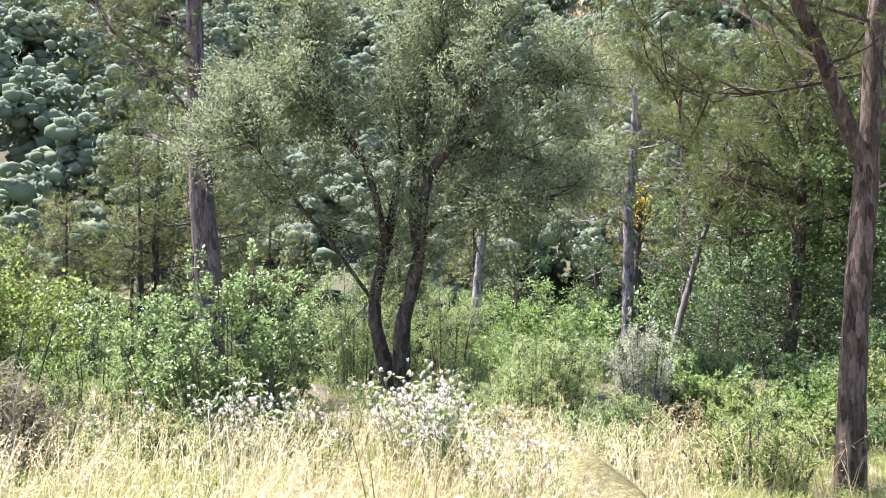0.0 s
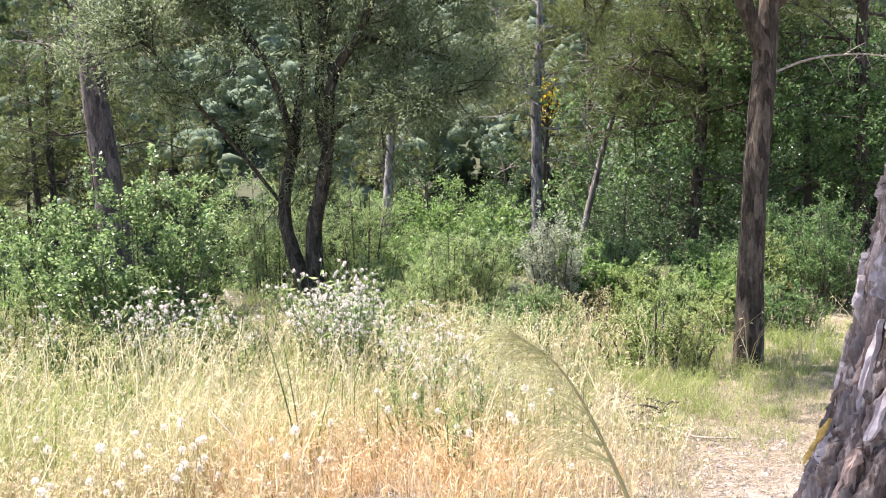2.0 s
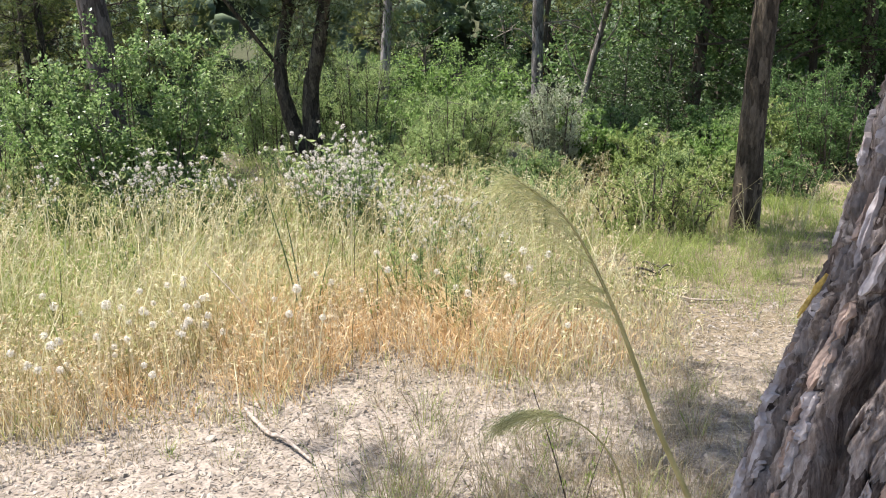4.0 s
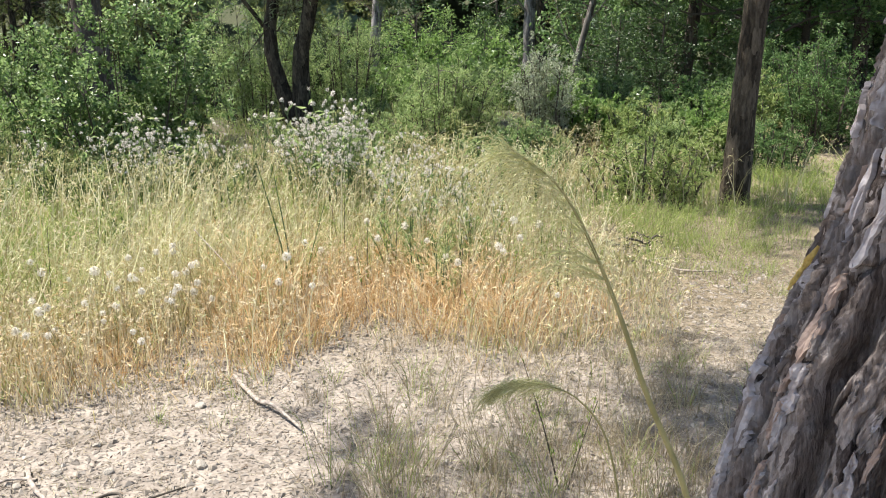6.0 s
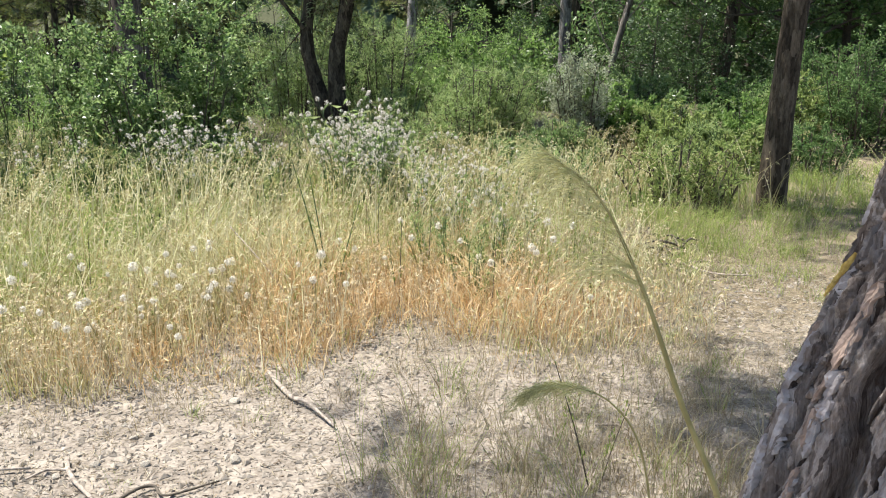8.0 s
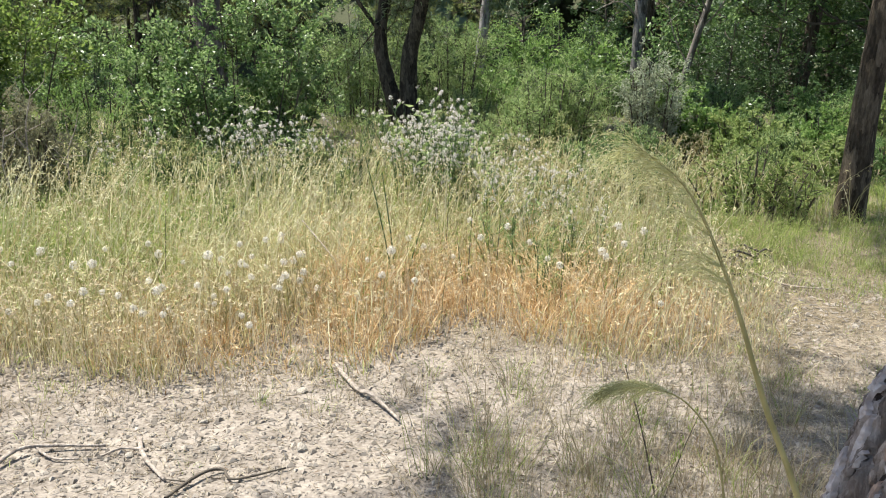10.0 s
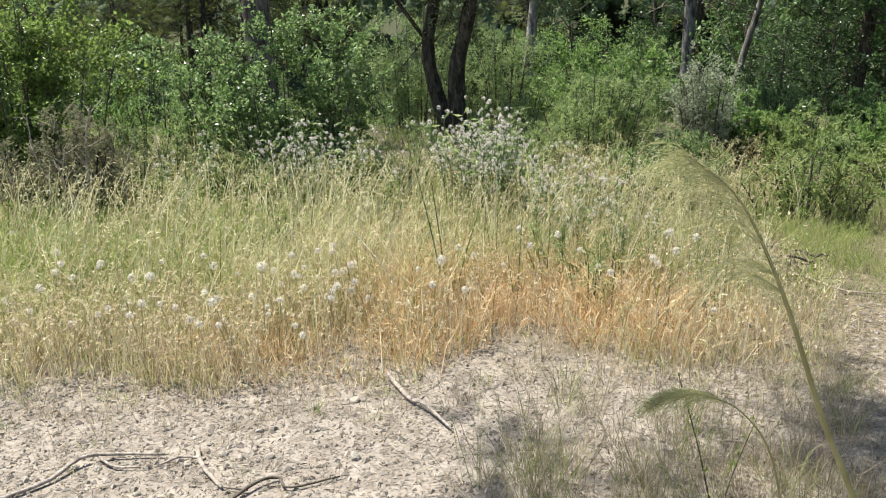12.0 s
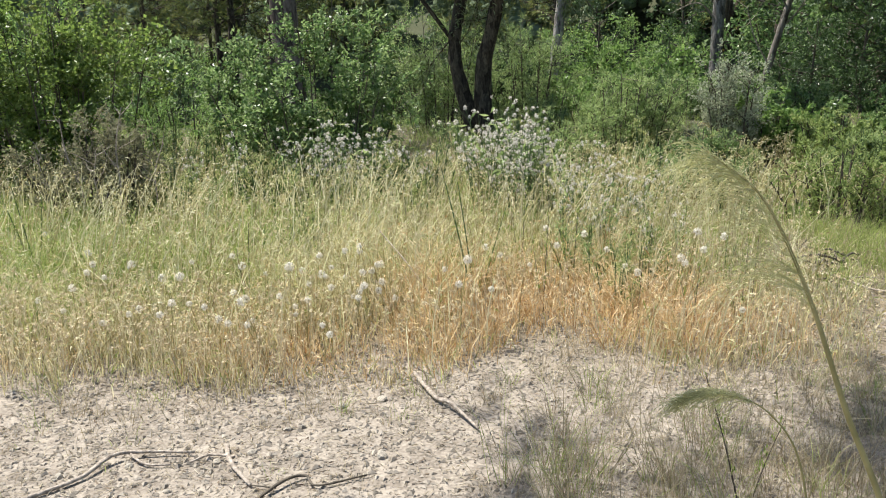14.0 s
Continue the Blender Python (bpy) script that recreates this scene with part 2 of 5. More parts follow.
def solid(name, soup, material, label, category="", group="", kind="", smooth=False, m=None):
    ob = new(name, soup.mesh(name, material, smooth))
    if m:
        ob.matrix_basis = m
    return tagged(ob, label, category, group, kind)


def smooth_line(pts, n):
    """A rounded line through the control points."""
    p = np.asarray(pts, float)
    p = np.vstack([2 * p[0] - p[1], p, 2 * p[-1] - p[-2]])
    out = []
    for s in np.linspace(0, len(p) - 3 - 1e-6, n):
        i = int(s)
        u = s - i
        a, b, c, d = p[i:i + 4]
        out.append(0.5 * (2 * b + (c - a) * u + (2 * a - 5 * b + 4 * c - d) * u * u + (3 * b - a - 3 * c + d) * u ** 3))
    return np.array(out)


def tube(soup, line, radii, sides=8, rough=0.0):
    """A tapering limb along a line, its girth uneven."""
    line = np.asarray(line, float)
    n = len(line)
    r = np.interp(np.linspace(0, 1, n), np.linspace(0, 1, len(radii)), radii)
    d = unit(np.gradient(line, axis=0))
    ref = np.where(np.abs(d[:, 2:3]) > 0.9, [[1.0, 0, 0]], [[0, 0, 1.0]])
    a = unit(np.cross(d, ref))
    for i in range(1, n):                       # carry the ring along, so that it does not twist
        a[i] = a[i - 1] - d[i] * np.dot(a[i - 1], d[i])
    a = unit(a)
    b = np.cross(d, a)
    w = np.arange(sides) * 2 * math.pi / sides
    rr = r[:, None] * (1 + rough * rng.normal(size=(n, sides)))
    v = line[:, None] + rr[..., None] * (np.cos(w)[None, :, None] * a[:, None] + np.sin(w)[None, :, None] * b[:, None])
    i, j = np.meshgrid(np.arange(n - 1), np.arange(sides), indexing="ij")
    q = np.stack([i * sides + j, i * sides + (j + 1) % sides, (i + 1) * sides + (j + 1) % sides, (i + 1) * sides + j], -1)
    caps = np.array([[(n - 1) * sides, (n - 1) * sides + k, (n - 1) * sides + k + 1] for k in range(1, sides - 1)])
    soup.add(v, caps, q)


def leaves(soup, p, d, length, width, curl=0.15):
    """A leaf at each place p, pointing along d: four corners, cupped."""
    n = len(p)
    d = unit(d)
    side = unit(np.cross(d, unit(rng.normal(size=(n, 3)) * 0.8 + [0, 0, 1.0])))
    up = np.cross(side, d)
    L = (length * rng.uniform(0.6, 1.25, n))[:, None]
    W = (width * rng.uniform(0.7, 1.2, n))[:, None]
    mid = p + d * L * 0.45 + up * L * curl
    v = np.stack([p, mid + side * W * 0.5, p + d * L, mid - side * W * 0.5], 1)
    soup.add(v, None, np.arange(n * 4).reshape(n, 4))


def blades(soup, p, height, width, lean, heading=None, droop=0.0):
    """A bent, tapering blade of grass at each place p."""
    n = len(p)
    h = (height * np.ones(n))[:, None]
    a = rng.uniform(0, 2 * math.pi, n) if heading is None else heading
    d = np.stack([np.cos(a), np.sin(a), np.zeros(n)], 1) * (lean * rng.uniform(0.1, 1.0, n))[:, None] * h
    b = rng.uniform(0, 2 * math.pi, n)
    s = np.stack([np.cos(b), np.sin(b), np.zeros(n)], 1) * (width * rng.uniform(0.6, 1.3, n))[:, None] * 0.5
    up = np.array([0, 0, 1.0])
    m = p + up * h * 0.55 + d * 0.3
    tip = p + up * h * (1 - droop) + d
    v = np.stack([p - s, p + s, m + s * 0.8, m - s * 0.8, tip], 1)
    k = np.arange(n)[:, None] * 5
    soup.add(v, k + np.array([[3, 2, 4]]), k + np.array([[0, 1, 2, 3]]))


def on_lines(starts, ends, count, spread=0.0, low=0.1):
    """Places scattered along many twigs, and the twigs' directions there."""
    i = rng.integers(0, len(starts), count)
    u = rng.uniform(low, 1, count)[:, None]
    p = starts[i] * (1 - u) + ends[i] * u + rng.normal(size=(count, 3)) * spread
    return p, unit(ends[i] - starts[i])


def height(x, y):
    """The lie of the land: a level meadow, a dip behind it, then a wooded hillside."""
    x, y = np.asarray(x, float), np.asarray(y, float)
    z = 0.02 * np.sin(x * 2.1 + 1) * np.cos(y * 1.7) + 0.03 * np.sin(x * 0.6) * np.sin(y * 0.45 + 1)
    dip = np.clip((y - 12.5) / 8, 0, 1)
    z = z - 1.3 * dip * dip * (3 - 2 * dip)
    hill = np.clip(y - 32 - 0.12 * x, 0, None)
    z = z + 0.62 * hill ** 2 / (hill + 9) * np.clip(1.15 - hill / 900, 0.3, 2)
    return z + np.clip(hill / 20, 0, 1) * 1.6 * np.sin(x * 0.11 + 2) * np.sin(y * 0.09)


# ---------------------------------------------------------------- ground
def build_ground():
    gx = np.sinh(np.linspace(-6.2, 6.2, 190)) * 1.6
    gy = np.sinh(np.linspace(-4.6, 6.4, 190)) * 1.3 + 3.0
    x, y = np.meshgrid(gx, gy)
    v = np.stack([x, y, height(x, y)], -1)
    ny, nx = x.shape
    i, j = np.meshgrid(np.arange(ny - 1), np.arange(nx - 1), indexing="ij")
    q = np.stack([i * nx + j, i * nx + j + 1, (i + 1) * nx + j + 1, (i + 1) * nx + j], -1)
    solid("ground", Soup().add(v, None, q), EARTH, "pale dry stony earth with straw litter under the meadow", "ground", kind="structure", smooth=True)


build_ground()


# ---------------------------------------------------------------- trees
def branch_out(lines, per_line, length, low=0.35, upward=0.3, jitter=0.6):
    """Side branches from given limbs: starts and ends."""
    s, e = [], []
    for line in lines:
        line = np.asarray(line)
        for _ in range(per_line):
            u = rng.uniform(low, 1) * (len(line) - 1)
            i = min(int(u), len(line) - 2)
            p = line[i] + (line[i + 1] - line[i]) * (u - i)
            d = unit(line[i + 1] - line[i]) * 0.4 + rng.normal(size=3) * jitter + [0, 0, upward]
            s.append(p)
            e.append(p + unit(d) * length * rng.uniform(0.5, 1.2))
    return np.array(s), np.array(e)


def bent(a, b, sag=0.12, n=5):
    m = (a + b) / 2 + rng.normal(size=3) * np.linalg.norm(b - a) * sag
    return smooth_line([a, m, b], n)


def needle_tufts(soup, p, d, length, width, each=6):
    """Bunches of fine needles, splayed along the twig."""
    p = np.repeat(p, each, 0)
    d = unit(np.repeat(d, each, 0) + rng.normal(size=p.shape) * 0.65)
    n = len(p)
    s = unit(np.cross(d, rng.normal(size=p.shape))) * width * 0.5
    L = (length * rng.uniform(0.6, 1.2, n))[:, None]
    v = np.stack([p - s, p + s, p + d * L], 1)
    soup.add(v, np.arange(n * 3).reshape(n, 3))


def olive_tree():
    y = 11.3
    t = thing("olive_tree", "grey-green olive tree with two dark crooked stems in the meadow", "tree", Matrix.Translation((-0.55, y, 0)))
    at = lambda pts, dy: np.array([(x + 0.55, dy * k / max(1, len(pts) - 1), z) for k, (x, z) in enumerate(pts)])
    a = smooth_line(at([(-0.56, -0.1), (-0.82, 0.7), (-0.87, 1.19), (-0.76, 1.75), (-0.67, 2.24), (-0.55, 3.08), (-0.7, 4.2)], 0.3), 26)
    b = smooth_line(at([(-0.50, -0.1), (-0.52, 0.76), (-0.38, 1.39), (-0.28, 1.95), (-0.21, 2.65), (0.19, 3.28), (0.41, 3.9), (0.6, 4.5), (0.7, 5.3)], -0.5), 32)
    limbs = [
        (at([(-0.32, 1.88), (-0.39, 2.44), (-0.3, 3.28), (-0.15, 3.91), (-0.34, 4.6), (-0.3, 5.4)], 0.7), 0.07),
        (at([(-0.9, 1.2), (-1.51, 2.04), (-1.87, 2.47), (-2.3, 3.09), (-2.5, 3.6)], -0.5), 0.026),
        (at([(-0.28, 2.0), (-0.05, 2.19), (0.24, 2.3), (0.8, 2.45), (1.3, 2.4)], -0.7), 0.045),
        (at([(0.38, 3.8), (0.76, 3.93), (1.26, 3.87), (1.62, 3.94)], -0.4), 0.045),
        (at([(-0.72, 1.9), (-1.01, 2.94), (-1.58, 3.8), (-1.73, 4.66), (-2.02, 5.3)], 0.4), 0.05),
        (at([(-1.0, 2.9), (-1.58, 3.55), (-2.01, 3.8), (-2.4, 3.9)], 0.6), 0.04),
        (at([(0.1, 3.2), (0.7, 3.1), (1.2, 3.0), (1.6, 2.8)], 0.8), 0.045),
        (at([(-0.2, 2.7), (-0.3, 3.6), (0.0, 4.6), (0.1, 5.6)], 0.3), 0.06),
    ]
    s = Soup()
    tube(s, a, [0.12, 0.085, 0.078, 0.068, 0.042, 0.02], 12, 0.05)
    part("stem", s, OLIVEBARK, t, smooth=True)
    s = Soup()
    tube(s, b, [0.13, 0.092, 0.082, 0.066, 0.048, 0.04, 0.02], 12, 0.05)
    part("stem", s, OLIVEBARK, t, smooth=True)
    lines = [a, b]
    for pts, r in limbs:
        line = smooth_line(pts, 16)
        s = Soup()
        tube(s, line, [r, r * 0.7, r * 0.25], 8, 0.05)
        part("limb", s, OLIVEBARK, t, smooth=True)
        lines.append(line)
    s = Soup()
    b1, e1 = branch_out(lines, 26, 0.9, 0.3, 0.25)
    kids = [bent(p, q) for p, q in zip(b1, e1)]
    for k in kids:
        tube(s, k, [0.010, 0.003], 4)
    b2, e2 = branch_out(kids, 11, 0.42, 0.2, -0.05, 0.7)
    for p, q in zip(b2[::3], e2[::3]):
        tube(s, [p, (p + q) / 2, q], [0.003, 0.0012], 3)
    part("twig_mass", s, OLIVEBARK, t, kind="stuff")
    s = Soup()
    p, d = on_lines(b2, e2, 125000, 0.05)
    leaves(s, p, d + rng.normal(size=p.shape) * 0.55, 0.068, 0.017)
    part("crown", s, OLIVE, t, "narrow grey-green leaves")
    return t


def pine(name, label, line, radii, limbs, crown, tufts, mat, bark=BARK, dead=(), sides=14, tuft=0.10, width=0.006, kids=10, reach=1.0, side=14, kid=0.035, tip=0.2, each=6):
    """A pine from its trunk's line, its limbs and a low and high end of its crown along them."""
    base = np.array(line[0], float)
    t = thing(name, label, "tree", Matrix.Translation(base))
    trunk = smooth_line(np.array(line) - base, 40)
    s = Soup()
    tube(s, trunk, radii, sides, 0.035)
    part("trunk", s, bark, t, smooth=True)
    lines = []
    for pts, r in limbs:
        ln = smooth_line(np.array(pts) - base, 14)
        s = Soup()
        tube(s, ln, [r, r * 0.75, r * 0.35], 8, 0.04)
        part("limb", s, bark, t, smooth=True)
        lines.append(ln)
    for pts, r in dead:
        ln = smooth_line(np.array(pts) - base, 14)
        s = Soup()
        tube(s, ln, [r, r * 0.7, r * 0.3], 6, 0.05)
        for p, q in zip(*branch_out([ln], 7, 0.28, 0.3, 0.0)):
            tube(s, bent(p, q), [r * 0.3, r * 0.1], 4)
        part("dead_branch", s, DEADWOOD, t)
    if tufts:
        low, top, wide = crown
        zs = trunk[:, 2]
        for k in range(kids):
            z = low + (top - low) * (k + rng.uniform(0, 1)) / kids
            i = int(np.clip(np.searchsorted(zs, z), 1, len(zs) - 1))
            a = rng.uniform(0, 2 * math.pi)
            q = trunk[i] + np.array([math.cos(a), math.sin(a), rng.uniform(-0.1, 0.5)]) * wide * (1.05 - 0.6 * (k / kids)) * rng.uniform(0.6, 1.1)
            lines.append(bent(trunk[i], q, 0.08, 8))
        s = Soup()
        for ln in lines[len(limbs):]:
            tube(s, ln, [kid, kid * 0.3], 5)
        b1, e1 = branch_out(lines, side, reach, 0.3, 0.15)
        kk = [bent(p, q) for p, q in zip(b1, e1)]
        for k in kk:
            tube(s, k, [0.012, 0.004], 4)
        part("twig_mass", s, bark, t, kind="stuff")
        b2, e2 = branch_out(kk, 6, reach * 0.45, 0.2, 0.15)
        p, d = on_lines(b2, e2, tufts, 0.02, tip)
        s = Soup()
        needle_tufts(s, p, d, tuft, width, each)
        part("crown", s, mat, t, "fine drooping needles")
    return t


def bush(name, label, x, y, wide, deep, high, n_leaves, leaf, mat, stems=14, erect=0.6, seed=1, twigs=9, stem_mat=TWIG, category="bush"):
    """A many-stemmed bush of separate leaves on twigs, ragged at the top."""
    global rng
    rng = np.random.default_rng(seed)
    t = thing(name, label, category, Matrix.Translation((x, y, float(height(x, y)) - 0.02)))
    s = Soup()
    lines = []
    for k in range(stems):
        a = rng.uniform(0, 2 * math.pi)
        out = math.sqrt(rng.uniform(0.02, 1))
        top = np.array([math.cos(a) * wide / 2 * out, math.sin(a) * deep / 2 * out, high * (1 - 0.45 * out * out) * rng.uniform(0.72, 1.08)])
        foot = np.array([math.cos(a) * wide * 0.34 * out, math.sin(a) * deep * 0.34 * out, 0])
        mid = foot + (top - foot) * [1 - erect * 0.5, 1 - erect * 0.5, 1] * 0.5
        ln = smooth_line([foot, mid, top], 5)
        st = Soup()
        tube(st, ln, [0.012, 0.008, 0.003], 5)
        part("stem", st, stem_mat, t)
        lines.append(ln)
    b1, e1 = branch_out(lines, twigs, high * 0.24, 0.04, 0.3)
    for p, q in zip(b1, e1):
        tube(s, [p, (p + q) / 2, q], [0.004, 0.0015], 3)
    part("twig_mass", s, stem_mat, t, kind="stuff")
    b2, e2 = branch_out([np.array([p, (p + q) / 2, q]) for p, q in zip(b1, e1)], 3, high * 0.10, 0.2, 0.3)
    b3, e3 = np.vstack([b1, b2, b2]), np.vstack([e1, e2, e2])
    p, d = on_lines(b3, e3, n_leaves, 0.012 * high)
    p[:, 2] = np.maximum(p[:, 2], 0.02)
    s = Soup()
    leaves(s, p, d * 0.7 + rng.normal(size=p.shape) * 0.6, leaf[0], leaf[1])
    part("foliage", s, mat, t)
    return t


olive_tree()
rng = np.random.default_rng(21)
pine("pine_tree", "dark forked pine tree with a slim straight trunk", [(2.86, 6.36, -0.08), (2.88, 6.36, 0.64), (2.93, 6.37, 1.38), (2.98, 6.38, 1.91), (3.03, 6.4, 2.32), (3.09, 6.4, 3.22), (3.19, 6.4, 3.95), (3.3, 6.4, 5.4), (3.2, 6.4, 7.0)],
     [0.115, 0.092, 0.088, 0.09, 0.07, 0.06, 0.045, 0.02],
     [([(3.02, 6.37, 2.2), (2.79, 6.36, 2.78), (2.64, 6.3, 3.14), (2.48, 6.3, 3.46), (2.3, 6.3, 4.2), (2.1, 6.2, 5.2)], 0.065),
      ([(2.62, 6.34, 3.1), (2.1, 6.4, 3.6), (1.6, 6.5, 3.8), (1.2, 6.7, 3.75)], 0.016),
      ([(3.1, 6.4, 2.6), (3.5, 6.3, 3.0), (4.2, 6.2, 3.2), (4.8, 6.1, 3.1)], 0.035),
      ([(3.1, 6.4, 3.0), (3.3, 6.9, 3.4), (3.6, 7.6, 3.6), (4.0, 8.2, 3.5)], 0.035)],
     (2.7, 6.9, 2.2), 19000, PINE, dead=[([(2.76, 6.33, 2.94), (2.4, 6.33, 3.18), (2.0, 6.3, 3.42), (1.7, 6.3, 3.54)], 0.013),
                                          ([(3.05, 6.38, 2.12), (3.35, 6.33, 2.22), (3.77, 6.33, 2.24), (4.1, 6.3, 2.16)], 0.011)], tuft=0.10, width=0.0052, kids=14, reach=0.7, kid=0.014)
pine("pine_tree", "thick brown pine trunk standing behind the bushes", [(-4.40, 17, -1.0), (-4.44, 17, 1.3), (-4.59, 17, 3.11), (-4.68, 17, 4.72), (-4.75, 17, 6.34), (-4.8, 17, 9.5)],
     [0.31, 0.26, 0.22, 0.19, 0.16, 0.07], [], (4.2, 9.4, 3.2), 6000, PINE, bark=BROWNBARK, tuft=0.14, width=0.012, kids=16, reach=1.3)
pine("pine_tree", "pale grey forked pine with bare lower twigs", [(4.02, 20, -1.3), (4.04, 20, 0.12), (4.08, 20, 1.76), (4.09, 20, 3.14), (4.2, 20, 4.27), (4.24, 20, 5.28), (4.3, 20, 7.5)],
     [0.16, 0.13, 0.12, 0.11, 0.07, 0.03], [([(4.09, 20, 2.9), (3.66, 20, 4.02), (3.23, 20, 5.09), (3.0, 20, 6.2)], 0.07)], (3.4, 7.4, 2.0), 4500, PINELIGHT, bark=PALEBARK,
     dead=[([(4.1, 20, 3.1), (4.6, 19.9, 3.4), (5.1, 19.8, 3.0)], 0.025), ([(4.06, 20, 1.2), (3.6, 19.8, 1.6), (3.0, 19.7, 1.4)], 0.025), ([(4.08, 20, 1.7), (4.7, 19.8, 1.75), (5.3, 19.7, 1.8)], 0.022)], tuft=0.14, width=0.012, kids=12, reach=1.0)
pine("pine_tree", "slender pale pine trunk among green bushes", [(0.5, 20, -1.3), (0.62, 20, 0.08), (0.77, 20, 1.51), (0.86, 20, 2.76), (0.84, 20, 4.02), (0.9, 20, 6.5)],
     [0.14, 0.12, 0.105, 0.09, 0.06, 0.03], [], (3.6, 6.4, 1.8), 2600, PINE, bark=PALEBARK, dead=[([(0.8, 20, 1.9), (1.1, 19.8, 2.3), (1.3, 19.7, 2.8)], 0.02)], tuft=0.14, width=0.012)
pine("leaning_tree", "leaning pale thin tree with many dead twigs", [(3.55, 15, -0.6), (3.71, 15, -0.02), (4.04, 15, 1.24), (4.29, 15, 2.08), (4.72, 15, 3.21), (4.95, 15, 4.2)],
     [0.066, 0.056, 0.047, 0.034, 0.012], [([(4.1, 15, 1.4), (3.9, 14.9, 1.9), (3.85, 14.9, 2.5)], 0.018), ([(4.4, 15, 2.4), (4.9, 15, 3.0), (5.1, 15, 3.7)], 0.022)], (3.0, 4.2, 0.9), 500, PINE, bark=GREYBARK,
     dead=[([(4.0, 15, 1.1), (4.35, 14.9, 1.6), (4.5, 14.9, 2.3)], 0.014), ([(3.85, 15, 0.6), (3.6, 14.9, 1.0), (3.45, 14.9, 1.5)], 0.014), ([(4.5, 15, 2.6), (4.9, 14.9, 2.9), (5.3, 14.9, 2.9)], 0.012)], tuft=0.12, width=0.01, kids=6, reach=0.6)
pine("pine_tree", "grey-brown pine trunk at the edge of the wood", [(5.15, 14, -1.0), (5.22, 14, -0.43), (5.39, 14, 0.74), (5.54, 14, 2.4), (5.61, 14, 3.28), (5.7, 14, 4.61), (5.7, 14, 7.0)],
     [0.13, 0.115, 0.10, 0.085, 0.06, 0.03], [([(5.55, 14, 2.6), (5.0, 13.6, 3.1), (4.5, 13.4, 3.2), (4.1, 13.3, 2.9)], 0.03), ([(5.6, 14, 3.2), (5.0, 13.5, 4.0), (4.4, 13.2, 4.3)], 0.03), ([(5.5, 14, 2.4), (5.6, 13.4, 2.9), (5.4, 12.9, 3.0)], 0.025), ([(5.6, 14, 3.2), (6.2, 13.6, 3.8), (6.8, 13.4, 3.9)], 0.03)], (2.5, 6.9, 2.0), 14000, PINE, dead=[([(5.5, 14, 2.0), (5.2, 13.9, 2.6), (5.0, 13.9, 3.1)], 0.02), ([(5.4, 14, 1.0), (5.0, 13.9, 1.2), (4.7, 13.9, 1.1)], 0.016)], tuft=0.12, width=0.011, kids=18, each=5)
pine("pine_tree", "pine trunk in the deep shade of the wood", [(9.7, 18, -1.3), (9.75, 18, 0.09), (9.77, 18, 1.78), (9.78, 18, 3.64), (9.8, 18, 8)],
     [0.16, 0.13, 0.11, 0.09, 0.04], [], (3.0, 7.9, 2.8), 4500, PINE, bark=PALEBARK, dead=[([(9.8, 18, 1.0), (9.4, 17.8, 1.5), (9.0, 17.7, 1.4)], 0.02)], tuft=0.14, width=0.012, kids=13)


# the wood behind the meadow: a few kinds of tree and bush, repeated
def wood_tree(name, label, high, wide, n, leaf, mat, seed, low=0.25):
    """A broad-leaved tree: a trunk, limbs, and a ragged crown in clumps."""
    global rng
    rng = np.random.default_rng(seed)
    t = thing(name, label, "tree")
    s = Soup()
    trunk = smooth_line([(0, 0, -0.4), (rng.normal() * 0.1, 0, high * 0.3), (rng.normal() * 0.25, rng.normal() * 0.2, high * 0.9)], 14)
    tube(s, trunk, [0.02 * high, 0.014 * high, 0.004 * high], 8, 0.05)
    lines = [trunk]
    for k in range(20):
        u = low + (0.9 - low) * k / 19
        p = trunk[int(u * 13)]
        a = k * 2.4 + rng.uniform(0, 1)
        r = wide * (1.1 - 0.75 * abs(u - 0.35)) * rng.uniform(0.55, 1.05)
        ln = bent(p, p + np.array([math.cos(a) * r, math.sin(a) * r, high * rng.uniform(0.03, 0.2)]), 0.1, 7)
        tube(s, ln, [0.006 * high, 0.002 * high], 5)
        lines.append(ln)
    part("trunk", s, TWIG, t, kind="stuff" if name == "broom" else "")
    b1, e1 = branch_out(lines, 9, wide * 0.42, 0.3, 0.2)
    b2, e2 = branch_out([np.array([p, q]) for p, q in zip(b1, e1)], 4, wide * 0.2, 0.2, 0.1)
    p, d = on_lines(b2, e2, n, 0.05)
    s = Soup()
    leaves(s, p, d * 0.5 + rng.normal(size=p.shape) * 0.6, *leaf)
    part("crown", s, mat, t)
    return t


